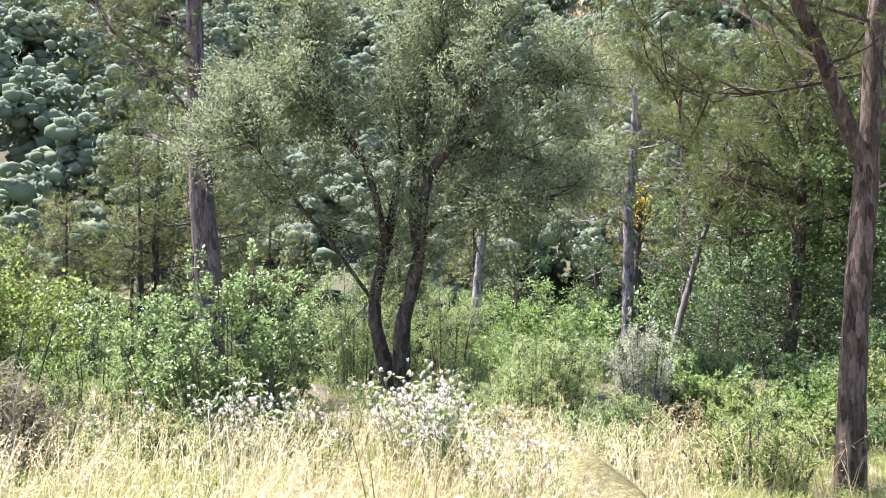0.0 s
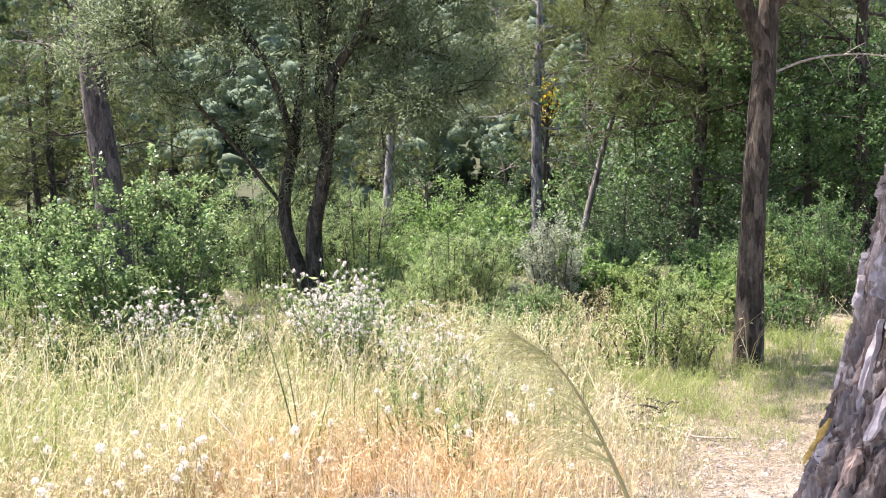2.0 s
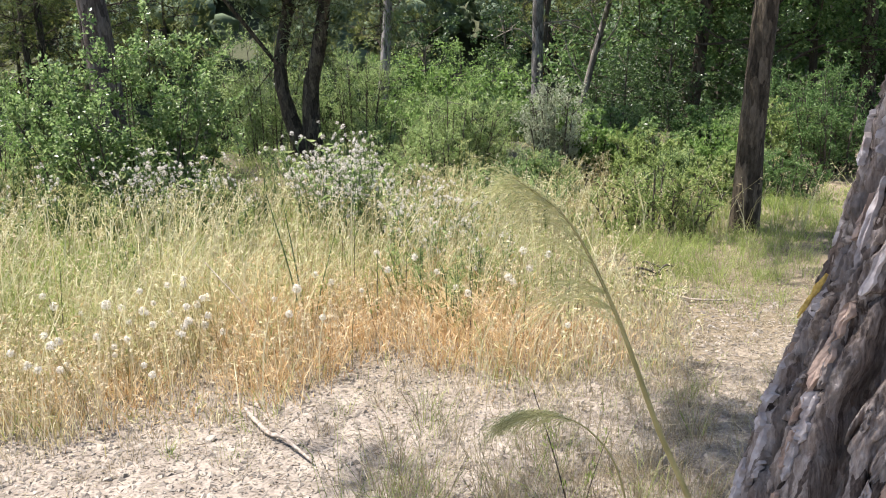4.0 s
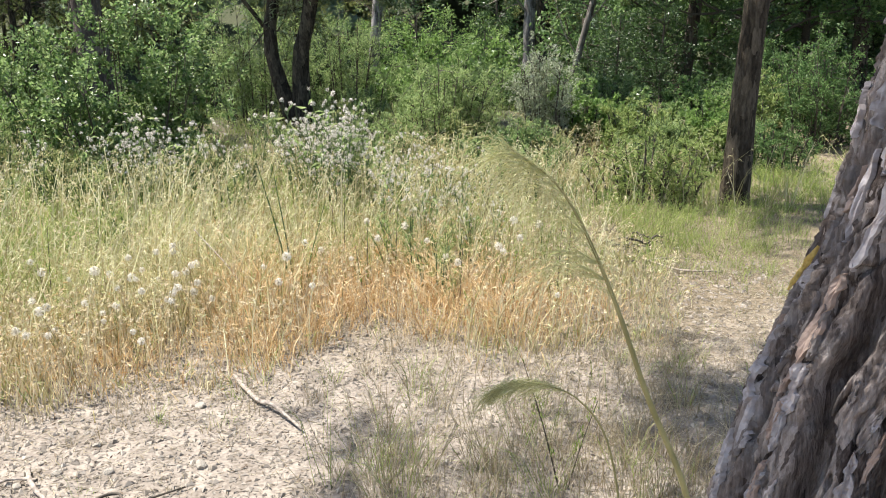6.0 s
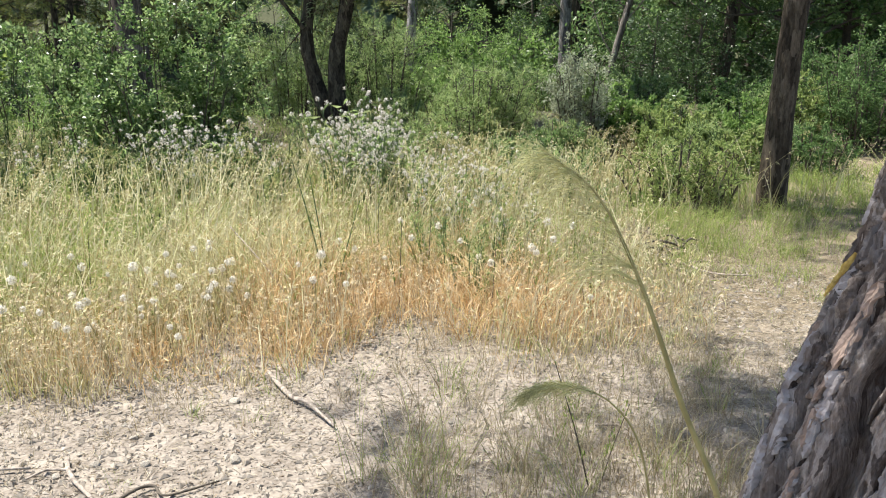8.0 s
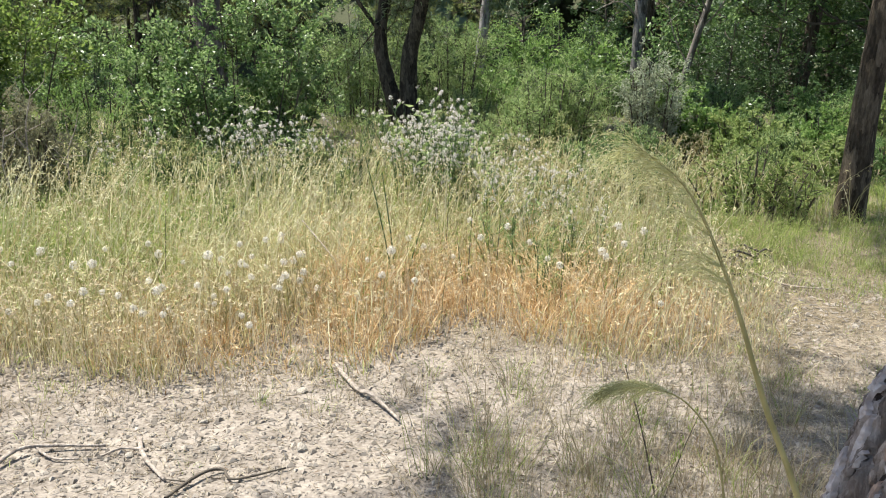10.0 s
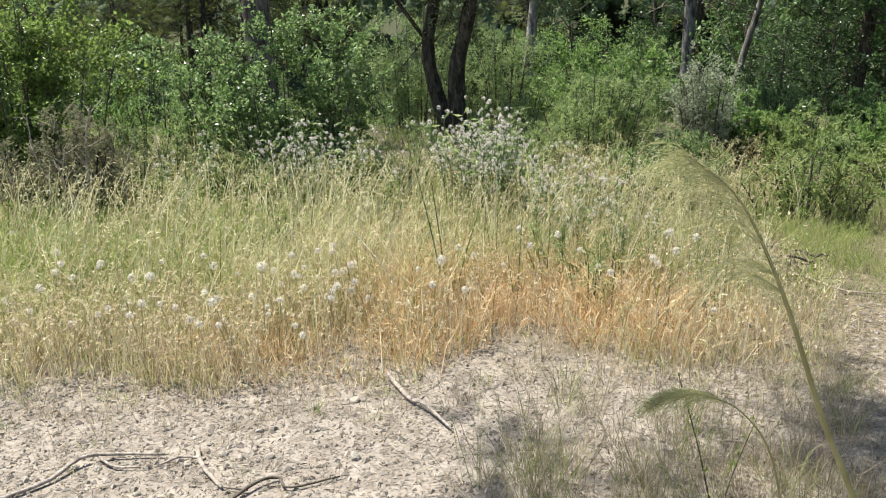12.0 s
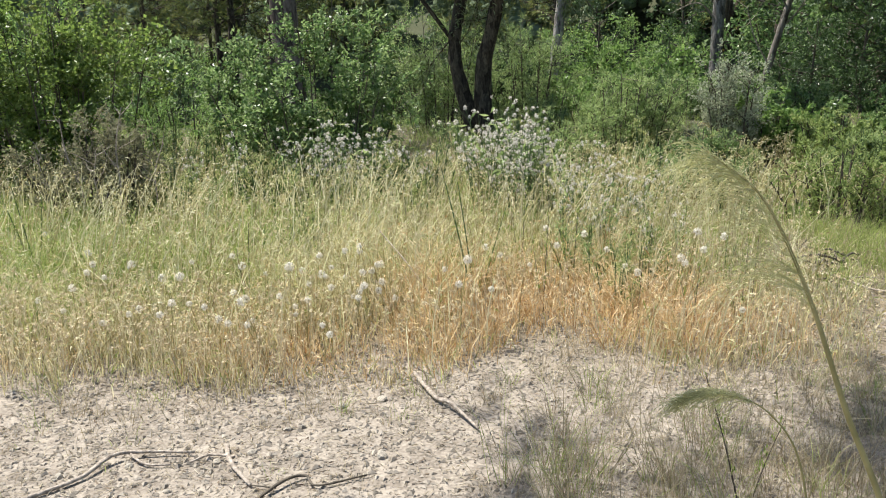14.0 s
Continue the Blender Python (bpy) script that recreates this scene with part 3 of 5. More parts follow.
def plant_wood():
    place = np.random.default_rng(5)
    put = lambda ob, x, y, k, a: copy_thing(ob, pose(x, y, float(height(x, y)), 0, 0, a) @ Matrix.Scale(k, 4))
    kinds = [wood_tree("oak_tree", "dense deep green broadleaf tree in the wood", 5.0, 1.7, 4800, (0.112, 0.075), DEEP, 31, 0.1),
             wood_tree("ash_tree", "light green broadleaf tree in the sunny wood", 4.4, 1.6, 5200, (0.10, 0.06), BRIGHT, 32, 0.1),
             wood_tree("bay_tree", "green leafy tree with glossy leaves in the wood", 4.6, 1.5, 5200, (0.12, 0.055), SHRUB, 33, 0.08),
             pine("young_pine", "young pine with soft light green needles", [(0, 0, -0.3), (0.05, 0, 2.5), (0, 0.1, 6.5)], [0.12, 0.08, 0.02], [], (1.6, 6.4, 1.8), 1400, PINELIGHT, side=9, tip=0.55, each=6, tuft=0.19, width=0.022, kids=18, reach=1.0),
             pine("wood_pine", "dark pine with a bare lower trunk", [(0, 0, -0.3), (0.1, 0, 3), (0, 0.1, 8.5)], [0.16, 0.12, 0.03], [], (3.2, 8.4, 2.2), 1500, PINE, side=8, tip=0.55, each=6, tuft=0.19, width=0.024, kids=16, reach=1.1),
             wood_tree("oak_tree", "tall green broadleaf tree with a bare lower trunk", 5.8, 2.5, 6800, (0.105, 0.065), OAKLEAF, 36, 0.42)]
    spots = [  # kind, x, y, scale
        (1, 1.6, 21.5, 0.62), (1, 2.7, 22.5, 0.7), (1, -0.6, 22.5, 0.5), (2, 0.2, 25, 0.55), (1, 3.6, 24, 0.8), (0, 5.9, 22, 0.8),
        (0, 8.8, 19.5, 1.0), (0, 10.6, 19, 1.0), (2, 7.2, 21, 1.0), (4, 8.2, 22, 0.9), (4, 11.6, 24, 1.0), (4, 6.6, 25, 1.0),
        (1, 3.2, 27, 0.9), (3, 6.0, 28, 0.9), (3, -1.4, 28, 0.8), (1, -2.6, 21, 0.6), (2, -3.4, 23, 0.7), (2, -5.8, 22.5, 0.65), (0, -7.4, 21.5, 0.6),
        (4, -6.1, 22, 0.9), (4, -7.7, 24, 0.85), (4, -8.3, 24.5, 0.74), (3, -9.6, 23, 0.7), (3, -6.9, 27, 0.75), (3, -9.0, 26, 0.7), (3, -5.0, 26, 0.8), (4, -11, 26, 0.55),
        (3, -11.4, 22, 0.6), (1, -8.8, 17.5, 0.62), (1, -9.8, 18, 0.55), (3, -12.5, 27, 0.55), (0, -6.5, 18.5, 0.42), (0, -3.0, 18.5, 0.4), (2, -1.8, 18, 0.35), (1, 0.0, 17, 0.35),
        (2, 1.4, 17.5, 0.36), (1, 2.4, 18, 0.42), (0, 3.2, 17.5, 0.35), (0, 4.6, 17, 0.42), (4, 13.5, 18, 1.0), 
        (0, -5.0, 19.5, 0.42), (2, -7.9, 19, 0.42), (0, -2.2, 24.5, 0.8), (1, 1.0, 26, 0.8), (0, 2.2, 28, 1.0), (0, 4.4, 26, 1.0), (2, 9.6, 25, 1.1), (0, -4.2, 28, 0.9), (2, -0.6, 32, 1.0), (1, 5.4, 33, 1.0),
        (1, -7.8, 31, 0.9), (1, -2.8, 33, 1.0), (2, -10.6, 20.5, 0.5), (3, 1.0, 30, 0.9), (4, 9.8, 22.5, 0.95), (4, 7.6, 12.9, 0.8), (4, 9.0, 15.4, 0.9), (4, 6.9, 15.2, 0.85), (1, -7.0, 13.0, 0.72), (1, -8.0, 13.8, 0.7), (0, 4.75, 13.4, 0.46), (0, 5.7, 12.5, 0.5), (0, 4.3, 14.2, 0.4), (0, 5.5, 16.4, 0.6), (5, 6.0, 17.4, 0.9), (5, 6.3, 13.4, 0.8), (5, 7.4, 14.2, 0.85), (5, 6.8, 16.3, 0.95), (5, 8.8, 15.6, 1.0), (5, 10.2, 14.6, 1.0), (5, 8.2, 12.2, 0.75), (5, 9.2, 18.8, 1.1), (5, 11.8, 16.5, 1.0), (1, -9.0, 24.5, 0.9), (3, -7.4, 26.5, 0.9), (1, -10.8, 25, 0.95)]
    used = set()
    for k, x, y, f in spots:
        f *= place.uniform(0.92, 1.1)
        if k in used:
            put(kinds[k], x, y, f, place.uniform(0, 360))
        else:
            used.add(k)
            kinds[k].matrix_basis = pose(x, y, float(height(x, y)), 0, 0, 0) @ Matrix.Scale(f, 4)


plant_wood()


def far_wood():
    """Hundreds of rounded crowns of leaf clumps up the hillside, with dry clearings between."""
    global rng
    rng = np.random.default_rng(77)
    s, dry = Soup(), Soup()
    bm = bmesh.new()
    bmesh.ops.create_icosphere(bm, subdivisions=1, radius=1)
    bm.verts.index_update()
    ICO, ICO_FACES = np.array([v.co[:] for v in bm.verts]), np.array([[v.index for v in f.verts] for f in bm.faces])
    bm.free()
    clear = lambda x, y: (abs(x - 0.158 * y) < 0.022 * y and y > 58) | (abs(x + 0.195 * y) < 0.028 * y and 44 < y < 60)
    spots = [(x + rng.uniform(-1.8, 1.8), y + rng.uniform(-1.6, 1.6)) for y in np.arange(36.0, 112.0, 3.0) for x in np.arange(-0.60 * y, 0.55 * y, 3.9)]
    for x, y in spots:
        if clear(x, y):
            continue
        z, r, h = float(height(x, y)), rng.uniform(2.1, 3.4), rng.uniform(3.8, 6.5)
        hubs = unit(rng.normal(size=(11, 3)) + [0, 0, 0.3]) * rng.uniform(0.25, 0.75, (11, 1))
        size = rng.uniform(0.24, 0.42, (11, 1))
        n = 96                                   # rounded sprays of foliage, heaped into a crown
        d, i = unit(rng.normal(size=(n, 3)) + [0, 0, 0.35]), rng.integers(0, 11, n)
        p = (hubs[i] + d * size[i] * rng.uniform(0.45, 1.0, (n, 1))) * [r, r, h * 0.45] + [x, y, z + h * 0.45]
        ball = ICO[None] * rng.uniform(0.75, 1.2, (n, 12, 1)) * (rng.uniform(0.26, 0.5, (n, 1, 1)) * [1.1, 1.1, 0.85])
        s.add(p[:, None] + ball, (np.arange(n)[:, None, None] * 12 + ICO_FACES[None]).reshape(-1, 3))
        n = 620                                  # loose sprays of leaves that fray the outline
        d, i = unit(rng.normal(size=(n, 3)) + [0, 0, 0.5]), rng.integers(0, 11, n)
        p = (hubs[i] + d * size[i] * rng.uniform(0.9, 1.12, (n, 1))) * [r, r, h * 0.45] + [x, y, z + h * 0.45]
        one = unit(np.cross(d, rng.normal(size=(n, 3))))
        two = unit(np.cross(d, one) + d * rng.normal(size=(n, 1)) * 0.5)
        a = 0.12 * rng.uniform(0.6, 1.3, (n, 1))
        s.add(np.stack([p + one * a * 1.3, p + (0.8 * two - 0.5 * one) * a, p - (0.8 * two + 0.5 * one) * a], 1), np.arange(n * 3).reshape(n, 3))
    for cx, cy, wide, deep in ((0.158 * 76, 76, 2.6, 14), (-0.195 * 52, 52, 2.0, 7)):
        x, y = cx + rng.normal(size=1800) * wide * 0.5, cy + rng.uniform(-1, 1, 1800) * deep
        x = x + (y - cy) * cx / cy
        blades(dry, np.stack([x, y, height(x, y) - 0.05], 1), rng.uniform(0.3, 0.9, 1800), 0.16, 1.0)
    solid("hillside_wood", s, FARWOOD, "wood of rounded pine and oak crowns covering the hillside, haze painted into its colour", "woods", kind="stuff", smooth=True)
    solid("hillside_grass", dry, STRAW, "dry tan grass in clearings on the hillside", "grass", kind="stuff")


far_wood()

# ---------------------------------------------------------------- bushes round the meadow
bush("bush", "large glossy green bush with small round leaves", -1.95, 8.15, 1.9, 1.5, 1.62, 21000, (0.043, 0.029), SHRUB, 26, 0.5, 101, 11)
bush("bush", "tall yellowish green bush at the meadow's edge", -4.25, 7.9, 1.95, 1.7, 2.0, 18000, (0.048, 0.032), SHRUBYELLOW, 22, 0.5, 102, 11)
bush("bush", "half-dry greyish shrub with bare twigs", -3.3, 6.5, 1.1, 0.8, 0.92, 9500, (0.034, 0.015), DRYLEAF, 12, 0.4, 103, 14)
bush("bush", "feathery grey-green bush behind the olive", -1.2, 12.2, 1.5, 1.0, 1.62, 14000, (0.055, 0.011), WILLOW, 20, 0.7, 104, 12)
bush("bush", "feathery grey-green bush behind the olive", 0.0, 12.4, 1.4, 1.0, 1.4, 11000, (0.055, 0.011), WILLOW, 18, 0.7, 105, 12)
bush("bush", "feathery light green rounded bush", 0.9, 8.9, 1.25, 0.9, 1.0, 16000, (0.05, 0.009), WILLOW, 30, 0.7, 106, 11)
bush("bush", "slim silver-grey shrub in the meadow", 1.93, 8.8, 0.58, 0.5, 1.1, 9000, (0.035, 0.013), GREY, 18, 0.8, 107, 11)
bush("bush", "bright green leafy shrub in sunlight", 2.42, 9.2, 0.8, 0.6, 0.78, 8000, (0.045, 0.026), BRIGHT, 18, 0.7, 108, 9)
bush("bush", "low bright green leafy shrub", 3.1, 9.1, 1.1, 0.8, 0.62, 6500, (0.045, 0.026), SHRUB, 18, 0.7, 109, 9)
bush("bush", "airy green shrub on the stony edge", 2.15, 6.35, 1.1, 0.8, 0.60, 5200, (0.036, 0.012), AIRY, 20, 0.7, 110, 12)
bush("bush", "grey-green shrub beside the pine", 4.75, 8.7, 1.1, 0.9, 1.1, 9000, (0.045, 0.015), OAKLEAF, 24, 0.8, 111, 10)
bush("bush", "bright green shrub behind the pine trunk", 4.1, 10.2, 0.9, 0.7, 0.7, 5500, (0.05, 0.028), OAKLEAF, 16, 0.7, 112, 9)
bush("bush", "light green shrub below the wood", -3.7, 9.6, 1.3, 0.9, 0.85, 7000, (0.05, 0.010), BRIGHT, 20, 0.7, 113, 9)
bush("bush", "low green shrub in the meadow", 0.25, 8.3, 0.9, 0.6, 0.5, 5000, (0.045, 0.012), WILLOW, 22, 0.7, 114, 9)
bush("bush", "low green shrub in the meadow", 1.5, 8.1, 0.9, 0.6, 0.48, 4500, (0.04, 0.016), SHRUB, 20, 0.7, 115, 9)
bush("bush", "low dark green shrub near the pine", 3.75, 7.6, 0.9, 0.6, 0.45, 4500, (0.035, 0.014), OAKLEAF, 20, 0.7, 116, 9)


for SPOT, (X, Y, WIDE, HIGH, COUNT, MAT) in enumerate(((2.75, 8.3, 0.9, 0.62, 7000, AIRY), (3.45, 8.2, 0.9, 0.6, 6500, BRIGHT), (3.1, 7.5, 0.7, 0.45, 4500, AIRY), (4.3, 9.0, 0.9, 0.75, 6000, AIRY), (5.5, 8.6, 1.0, 0.8, 6000, OAKLEAF), (5.2, 10.6, 1.2, 1.0, 6500, OAKLEAF), (3.0, 10.6, 1.1, 0.8, 6500, SHRUB))):
    bush("bush", "leafy green shrub in the thicket under the pines", X, Y, WIDE, WIDE * 0.75, HIGH, COUNT, (0.042, 0.020), MAT, 18, 0.7, 140 + SPOT, 9)


def dead_shrub():
    """Bare bleached stems that fork towards the top."""
    global rng
    rng = np.random.default_rng(161)
    t = thing("dead_shrub", "bare bleached stems of a dead shrub", "bush", Matrix.Translation((-3.05, 6.1, float(height(-3.05, 6.1)) - 0.02)))
    for x, y, top, high in ((-0.16, 0.0, -0.24, 0.86), (0.10, 0.05, 0.20, 0.92), (0.02, -0.1, 0.05, 0.62), (0.34, 0.1, 0.46, 0.66), (-0.4, 0.1, -0.5, 0.6)):
        line = smooth_line([(x, y, 0), (x + 0.03, y, high * 0.35), (x * 0.5 + top * 0.5 - 0.03, y + 0.02, high * 0.7), (top, y, high)], 12)
        s = Soup()
        tube(s, line, [0.008, 0.006, 0.003], 6, 0.08)
        part("stem", s, DEADWOOD, t)
        for p, q in zip(*branch_out([line], 7, 0.2, 0.35, 0.6, 0.5)):
            s = Soup()
            tube(s, bent(p, q, 0.1), [0.0035, 0.0012], 4)
            part("fork", s, DEADWOOD, t)


dead_shrub()


def low_herbs():
    """Herb clumps and saplings that fill the far side of the meadow."""
    kinds = [bush("herb", "upright yellow-green herb clump in the meadow", 0.6, 8.6, 0.6, 0.5, 0.42, 700, (0.05, 0.009), HERB, 12, 0.9, 131, 4, GREENSTEM, "plant"),
             bush("herb", "low feathery herb clump in the meadow", -0.7, 8.9, 0.6, 0.5, 0.5, 800, (0.05, 0.008), WILLOW, 12, 0.9, 132, 4, GREENSTEM, "plant"),
             bush("herb", "half-dry straw-coloured herb clump in the meadow", 2.6, 8.7, 0.6, 0.5, 0.45, 520, (0.045, 0.012), DRYHERB, 10, 0.9, 133, 4, STRAWSTEM, "plant"),
             bush("sapling", "leafy sapling at the edge of the wood", -6.2, 15.0, 1.6, 1.2, 1.7, 2100, (0.098, 0.055), SHRUB, 18, 0.6, 134, 9),
             bush("sapling", "light green sapling at the edge of the wood", 1.0, 18.4, 1.6, 1.2, 1.4, 2100, (0.098, 0.048), BRIGHT, 18, 0.6, 135, 9),
             bush("sapling", "deep green sapling at the edge of the wood", -9.4, 14.2, 1.7, 1.2, 1.5, 2100, (0.098, 0.055), DEEP, 18, 0.6, 136, 9)]
    spot = np.random.default_rng(19)
    go = lambda k, x, y, f: copy_thing(kinds[k], pose(x, y, float(height(x, y)) - 0.02, 0, 0, spot.uniform(0, 360)) @ Matrix.Scale(f, 4))
    for i in range(72):
        y = spot.uniform(5.3, 11.0)
        x = spot.uniform(-0.42, 0.5) * y
        if -1.0 < x < 1.2 and y < 8.0 and i % 2 or x > 1.6 and y < 7.4 or x > 2.2 and y < 8.4 and i % 3 != 1:
            continue
        go(i % 3, x, y, spot.uniform(0.7, 1.2) * (0.65 if y < 7.5 else 1))
    for i in range(46):
        x = spot.uniform(-3.4, -0.7) if i % 2 else spot.uniform(0.4, 3.2)
        go((1, 0, 2, 0)[i % 4], x, spot.uniform(6.2, 7.8) if x < 0 else spot.uniform(6.6, 8.2), spot.uniform(0.6, 1.05))
    for k, x, y, f in ((0, 0.42, 4.35, 0.7), (0, 0.52, 4.6, 0.75), (1, 0.30, 4.8, 0.75), (1, 0.62, 5.0, 0.7), (0, 0.75, 4.75, 0.6), (5, -2.2, 13.8, 0.8), (5, -5.2, 14.2, 0.6), (5, -7.6, 14.6, 0.8), (5, 0.0, 15.2, 0.75), (4, 1.6, 14.4, 0.45), (3, 3.3, 12.6, 0.4), (3, 2.2, 12.8, 0.42), (4, 0.5, 12.9, 0.5), (4, 2.9, 15.5, 0.6), 
                       (5, 1.9, 17, 0.8), (5, -1.0, 16.5, 1.0), (5, -4.6, 16.5, 0.6), (5, -8.9, 15.4, 1.0), (3, 2.6, 18.6, 0.9), (5, -0.4, 14.0, 0.8),
                       (5, 4.6, 9.8, 0.42), (3, 3.9, 9.4, 0.3), (5, 5.2, 9.2, 0.36), (3, 6.6, 8.9, 0.4), (5, 3.4, 10.8, 0.42), (5, 6.6, 15.4, 0.9), (5, 8.2, 16.4, 1.0), (5, 9.6, 14.2, 0.9), (5, 7.6, 13.2, 0.6), (4, 1.7, 19.4, 1.1), (5, 10.2, 16, 1.6), (4, 3.1, 20.8, 1.5), (4, 2.2, 21.2, 1.6), (3, 5.2, 20.6, 1.6)):
        go(k, x, y, f)


low_herbs()
YELLOW = wood_tree("broom", "broom in full yellow flower behind the pines", 5.4, 0.42, 420, (0.08, 0.055), BROOM, 117, 0.84)
YELLOW.matrix_basis = Matrix.Translation((4.4, 21.2, float(height(4.4, 21.2))))


# ---------------------------------------------------------------- the old pine beside the camera
def old_bark_material():
    """Scaly grey-brown bark, mottled at two scales, with a cool bloom of lichen here and there."""
    m = bark_material("old_pine_bark", (0.055, 0.040, 0.033), (0.205, 0.165, 0.142), (0.40, 0.345, 0.312), 40, 0.26, 1.0, 0.012)
    n, l = m.node_tree.nodes, m.node_tree.links
    b = n["Principled BSDF"]
    under, co = b.inputs["Base Color"].links[0].from_socket, n["Texture Coordinate"]
    for scale, low, colour, amount in ((7.0, 0.52, (0.17, 0.155, 0.145), 0.6), (4.5, 0.55, (0.17, 0.105, 0.072), 0.55)):
        no, mr, mx = n.new("ShaderNodeTexNoise"), n.new("ShaderNodeMapRange"), n.new("ShaderNodeMix")
        no.inputs["Scale"].default_value, no.inputs["Detail"].default_value, no.inputs["Roughness"].default_value = scale, 8, 0.7
        l.new(co.outputs["Object"], no.inputs["Vector"])
        mr.inputs["From Min"].default_value, mr.inputs["From Max"].default_value, mr.inputs["To Max"].default_value = low, low + 0.12, amount
        l.new(no.outputs["Fac"], mr.inputs[0])
        mx.data_type = "RGBA"
        l.new(mr.outputs[0], mx.inputs[0])
        l.new(under, mx.inputs[6])
        mx.inputs[7].default_value = (*colour, 1)
        under = mx.outputs[2]
    l.new(under, b.inputs["Base Color"])
    return m


def old_pine():
    """Its trunk leans away; thick bark in long ridges and scales between deep furrows."""
    global rng
    rng = np.random.default_rng(55)
    t = thing("old_pine", "old leaning pine trunk with deeply fissured grey-brown bark", "tree", Matrix.Translation((0.93, 1.52, 0)))
    n, m = 360, 310
    u = np.linspace(-1, 1, m, endpoint=False)[None, :]
    w = math.atan2(-1.52, -0.93) + 2 * math.pi * 0.5 * u * (0.34 + 0.66 * u * u)    # finer where it is seen
    k = np.linspace(-1, 1, n)[:, None]
    z = 0.95 + 1.65 * k * (0.45 + 0.55 * k * k)
    z = np.where(z < -0.1, -0.1 + 0.001 * z, z)
    bend = z - 1.1
    cx = -0.032 + 0.40 * (z - 0.413) - 0.09 * (bend + np.sqrt(bend ** 2 + 0.01)) + 0.05 * np.clip((0.75 - z) / 0.4, 0, 1) ** 1.3
    r = 0.245 - 0.012 * z + 0.02 * np.exp(-np.clip(z, 0, 9) * 6.0)

    def noise(across, along, seed):
        """Smooth random values, so many cells round the trunk and so many to a metre."""
        g = np.random.default_rng(seed).normal(size=(int(3.4 * along) + 3, across))
        a, h = (w / (2 * math.pi) % 1) * across + 0 * z, (z + 0.8) * along + 0 * w
        i, j = h.astype(int), a.astype(int)
        fh, fa = h - i, a - j
        fh, fa = fh * fh * (3 - 2 * fh), fa * fa * (3 - 2 * fa)
        at = lambda p, q: g[np.clip(p, 0, len(g) - 1), q % across]
        return (at(i, j) * (1 - fa) + at(i, j + 1) * fa) * (1 - fh) + (at(i + 1, j) * (1 - fa) + at(i + 1, j + 1) * fa) * fh

    def furrow(across, along, seed, width):
        """Winding cracks along the stem: 1 at the bottom of one, 0 on the ridges."""
        f = noise(across, along, seed) + 0.35 * noise(2 * across, 3 * along, seed + 1) + 0.16 * noise(5 * across, 12 * along, seed + 2)
        return np.exp(-(f / width) ** 4)

    def scales(across, along, seed):
        """Stepped heights with torn edges, like layers of bark flaked away."""
        f = 1.6 * noise(across, along, seed) + 0.5 * noise(3 * across, 3 * along, seed + 1) + 0.2 * noise(8 * across, 9 * along, seed + 2)
        low = np.floor(f)
        return low + np.clip((f - low) * 5, 0, 1)

    # a few wide furrows wander up the stem between broad flat-topped ridges
    facing = math.degrees(math.atan2(-1.52, -0.93))
    turn = (np.degrees(w) - facing + 180) % 360 - 180 + 0 * z
    deep = 0 * turn
    for k_, (centre, half) in enumerate(((-150, 6), (-119, 6), (-90, 5), (-63, 4.5), (-27, 6.5), (12, 5.5), (46, 6), (82, 6), (118, 6), (152, 6))):
        c = centre + 4.5 * noise(1, 2.2, 200 + k_) + 1.8 * noise(1, 9, 220 + k_)
        e = 1.0 * noise(60, 14, 240 + k_) + 0.5 * noise(160, 40, 260 + k_)
        deep = np.maximum(deep, np.exp(-((turn - c + e) / (half * (1 + 0.25 * noise(1, 4, 280 + k_)))) ** 8))
    narrow = 0 * turn
    for k_, centre in enumerate(range(-176, 180, 11)):
        c = centre + 4 * noise(1, 3, 300 + k_) + 2.2 * noise(1, 11, 340 + k_)
        e = 1.2 * noise(90, 30, 380 + k_)
        narrow = np.maximum(narrow, np.exp(-((turn - c + e) / 1.3) ** 4) * np.clip(0.4 + 0.9 * noise(1, 5, 420 + k_), 0, 1))
    side_crack, cross = furrow(46, 3.0, 5, 0.10), furrow(30, 9, 8, 0.07)
    top = 1 - deep
    rough = 0.0022 * noise(110, 34, 17) + 0.0022 * noise(240, 80, 18) + 0.0014 * noise(420, 160, 21)
    rr = r - 0.004 - 0.105 * deep + top * (0.0034 * scales(34, 4, 11) + 0.0018 * scales(100, 14, 12) - 0.016 * side_crack - 0.005 * cross - 0.028 * narrow) + rough + 0.008 * noise(8, 1.2, 31)
    v = np.stack([cx + rr * np.cos(w), 0.03 * z + rr * np.sin(w), z + 0 * w], -1)
    i, j = np.meshgrid(np.arange(n - 1), np.arange(m), indexing="ij")
    q = np.stack([i * m + j, i * m + (j + 1) % m, (i + 1) * m + (j + 1) % m, (i + 1) * m + j], -1)
    trunk = part("trunk", Soup().add(v, None, q), OLDBARK, t, smooth=True)

    def flake(centre, z0, length, width, material, seed):
        """A thin curled scale of outer bark, ragged in outline, lying on a ridge."""
        g = np.random.default_rng(seed)
        rows, cols = 15, 6
        along, across = np.meshgrid(np.linspace(-1, 1, rows), np.linspace(-1, 1, cols), indexing="ij")
        ragged = (1 - along ** 4) ** 0.5 * (0.75 + 0.3 * np.sin(along * g.uniform(2, 5) + g.uniform(0, 6))) + 0.16 * np.sin(along * g.uniform(9, 14) + across * 2 + g.uniform(0, 6)) + g.normal(size=along.shape) * 0.12
        ang = radians(centre + facing) + across * ragged * width / 0.24 / 2 + along * g.uniform(-0.03, 0.03)
        zz = z0 + along * length / 2 + g.normal(size=along.shape) * 0.003
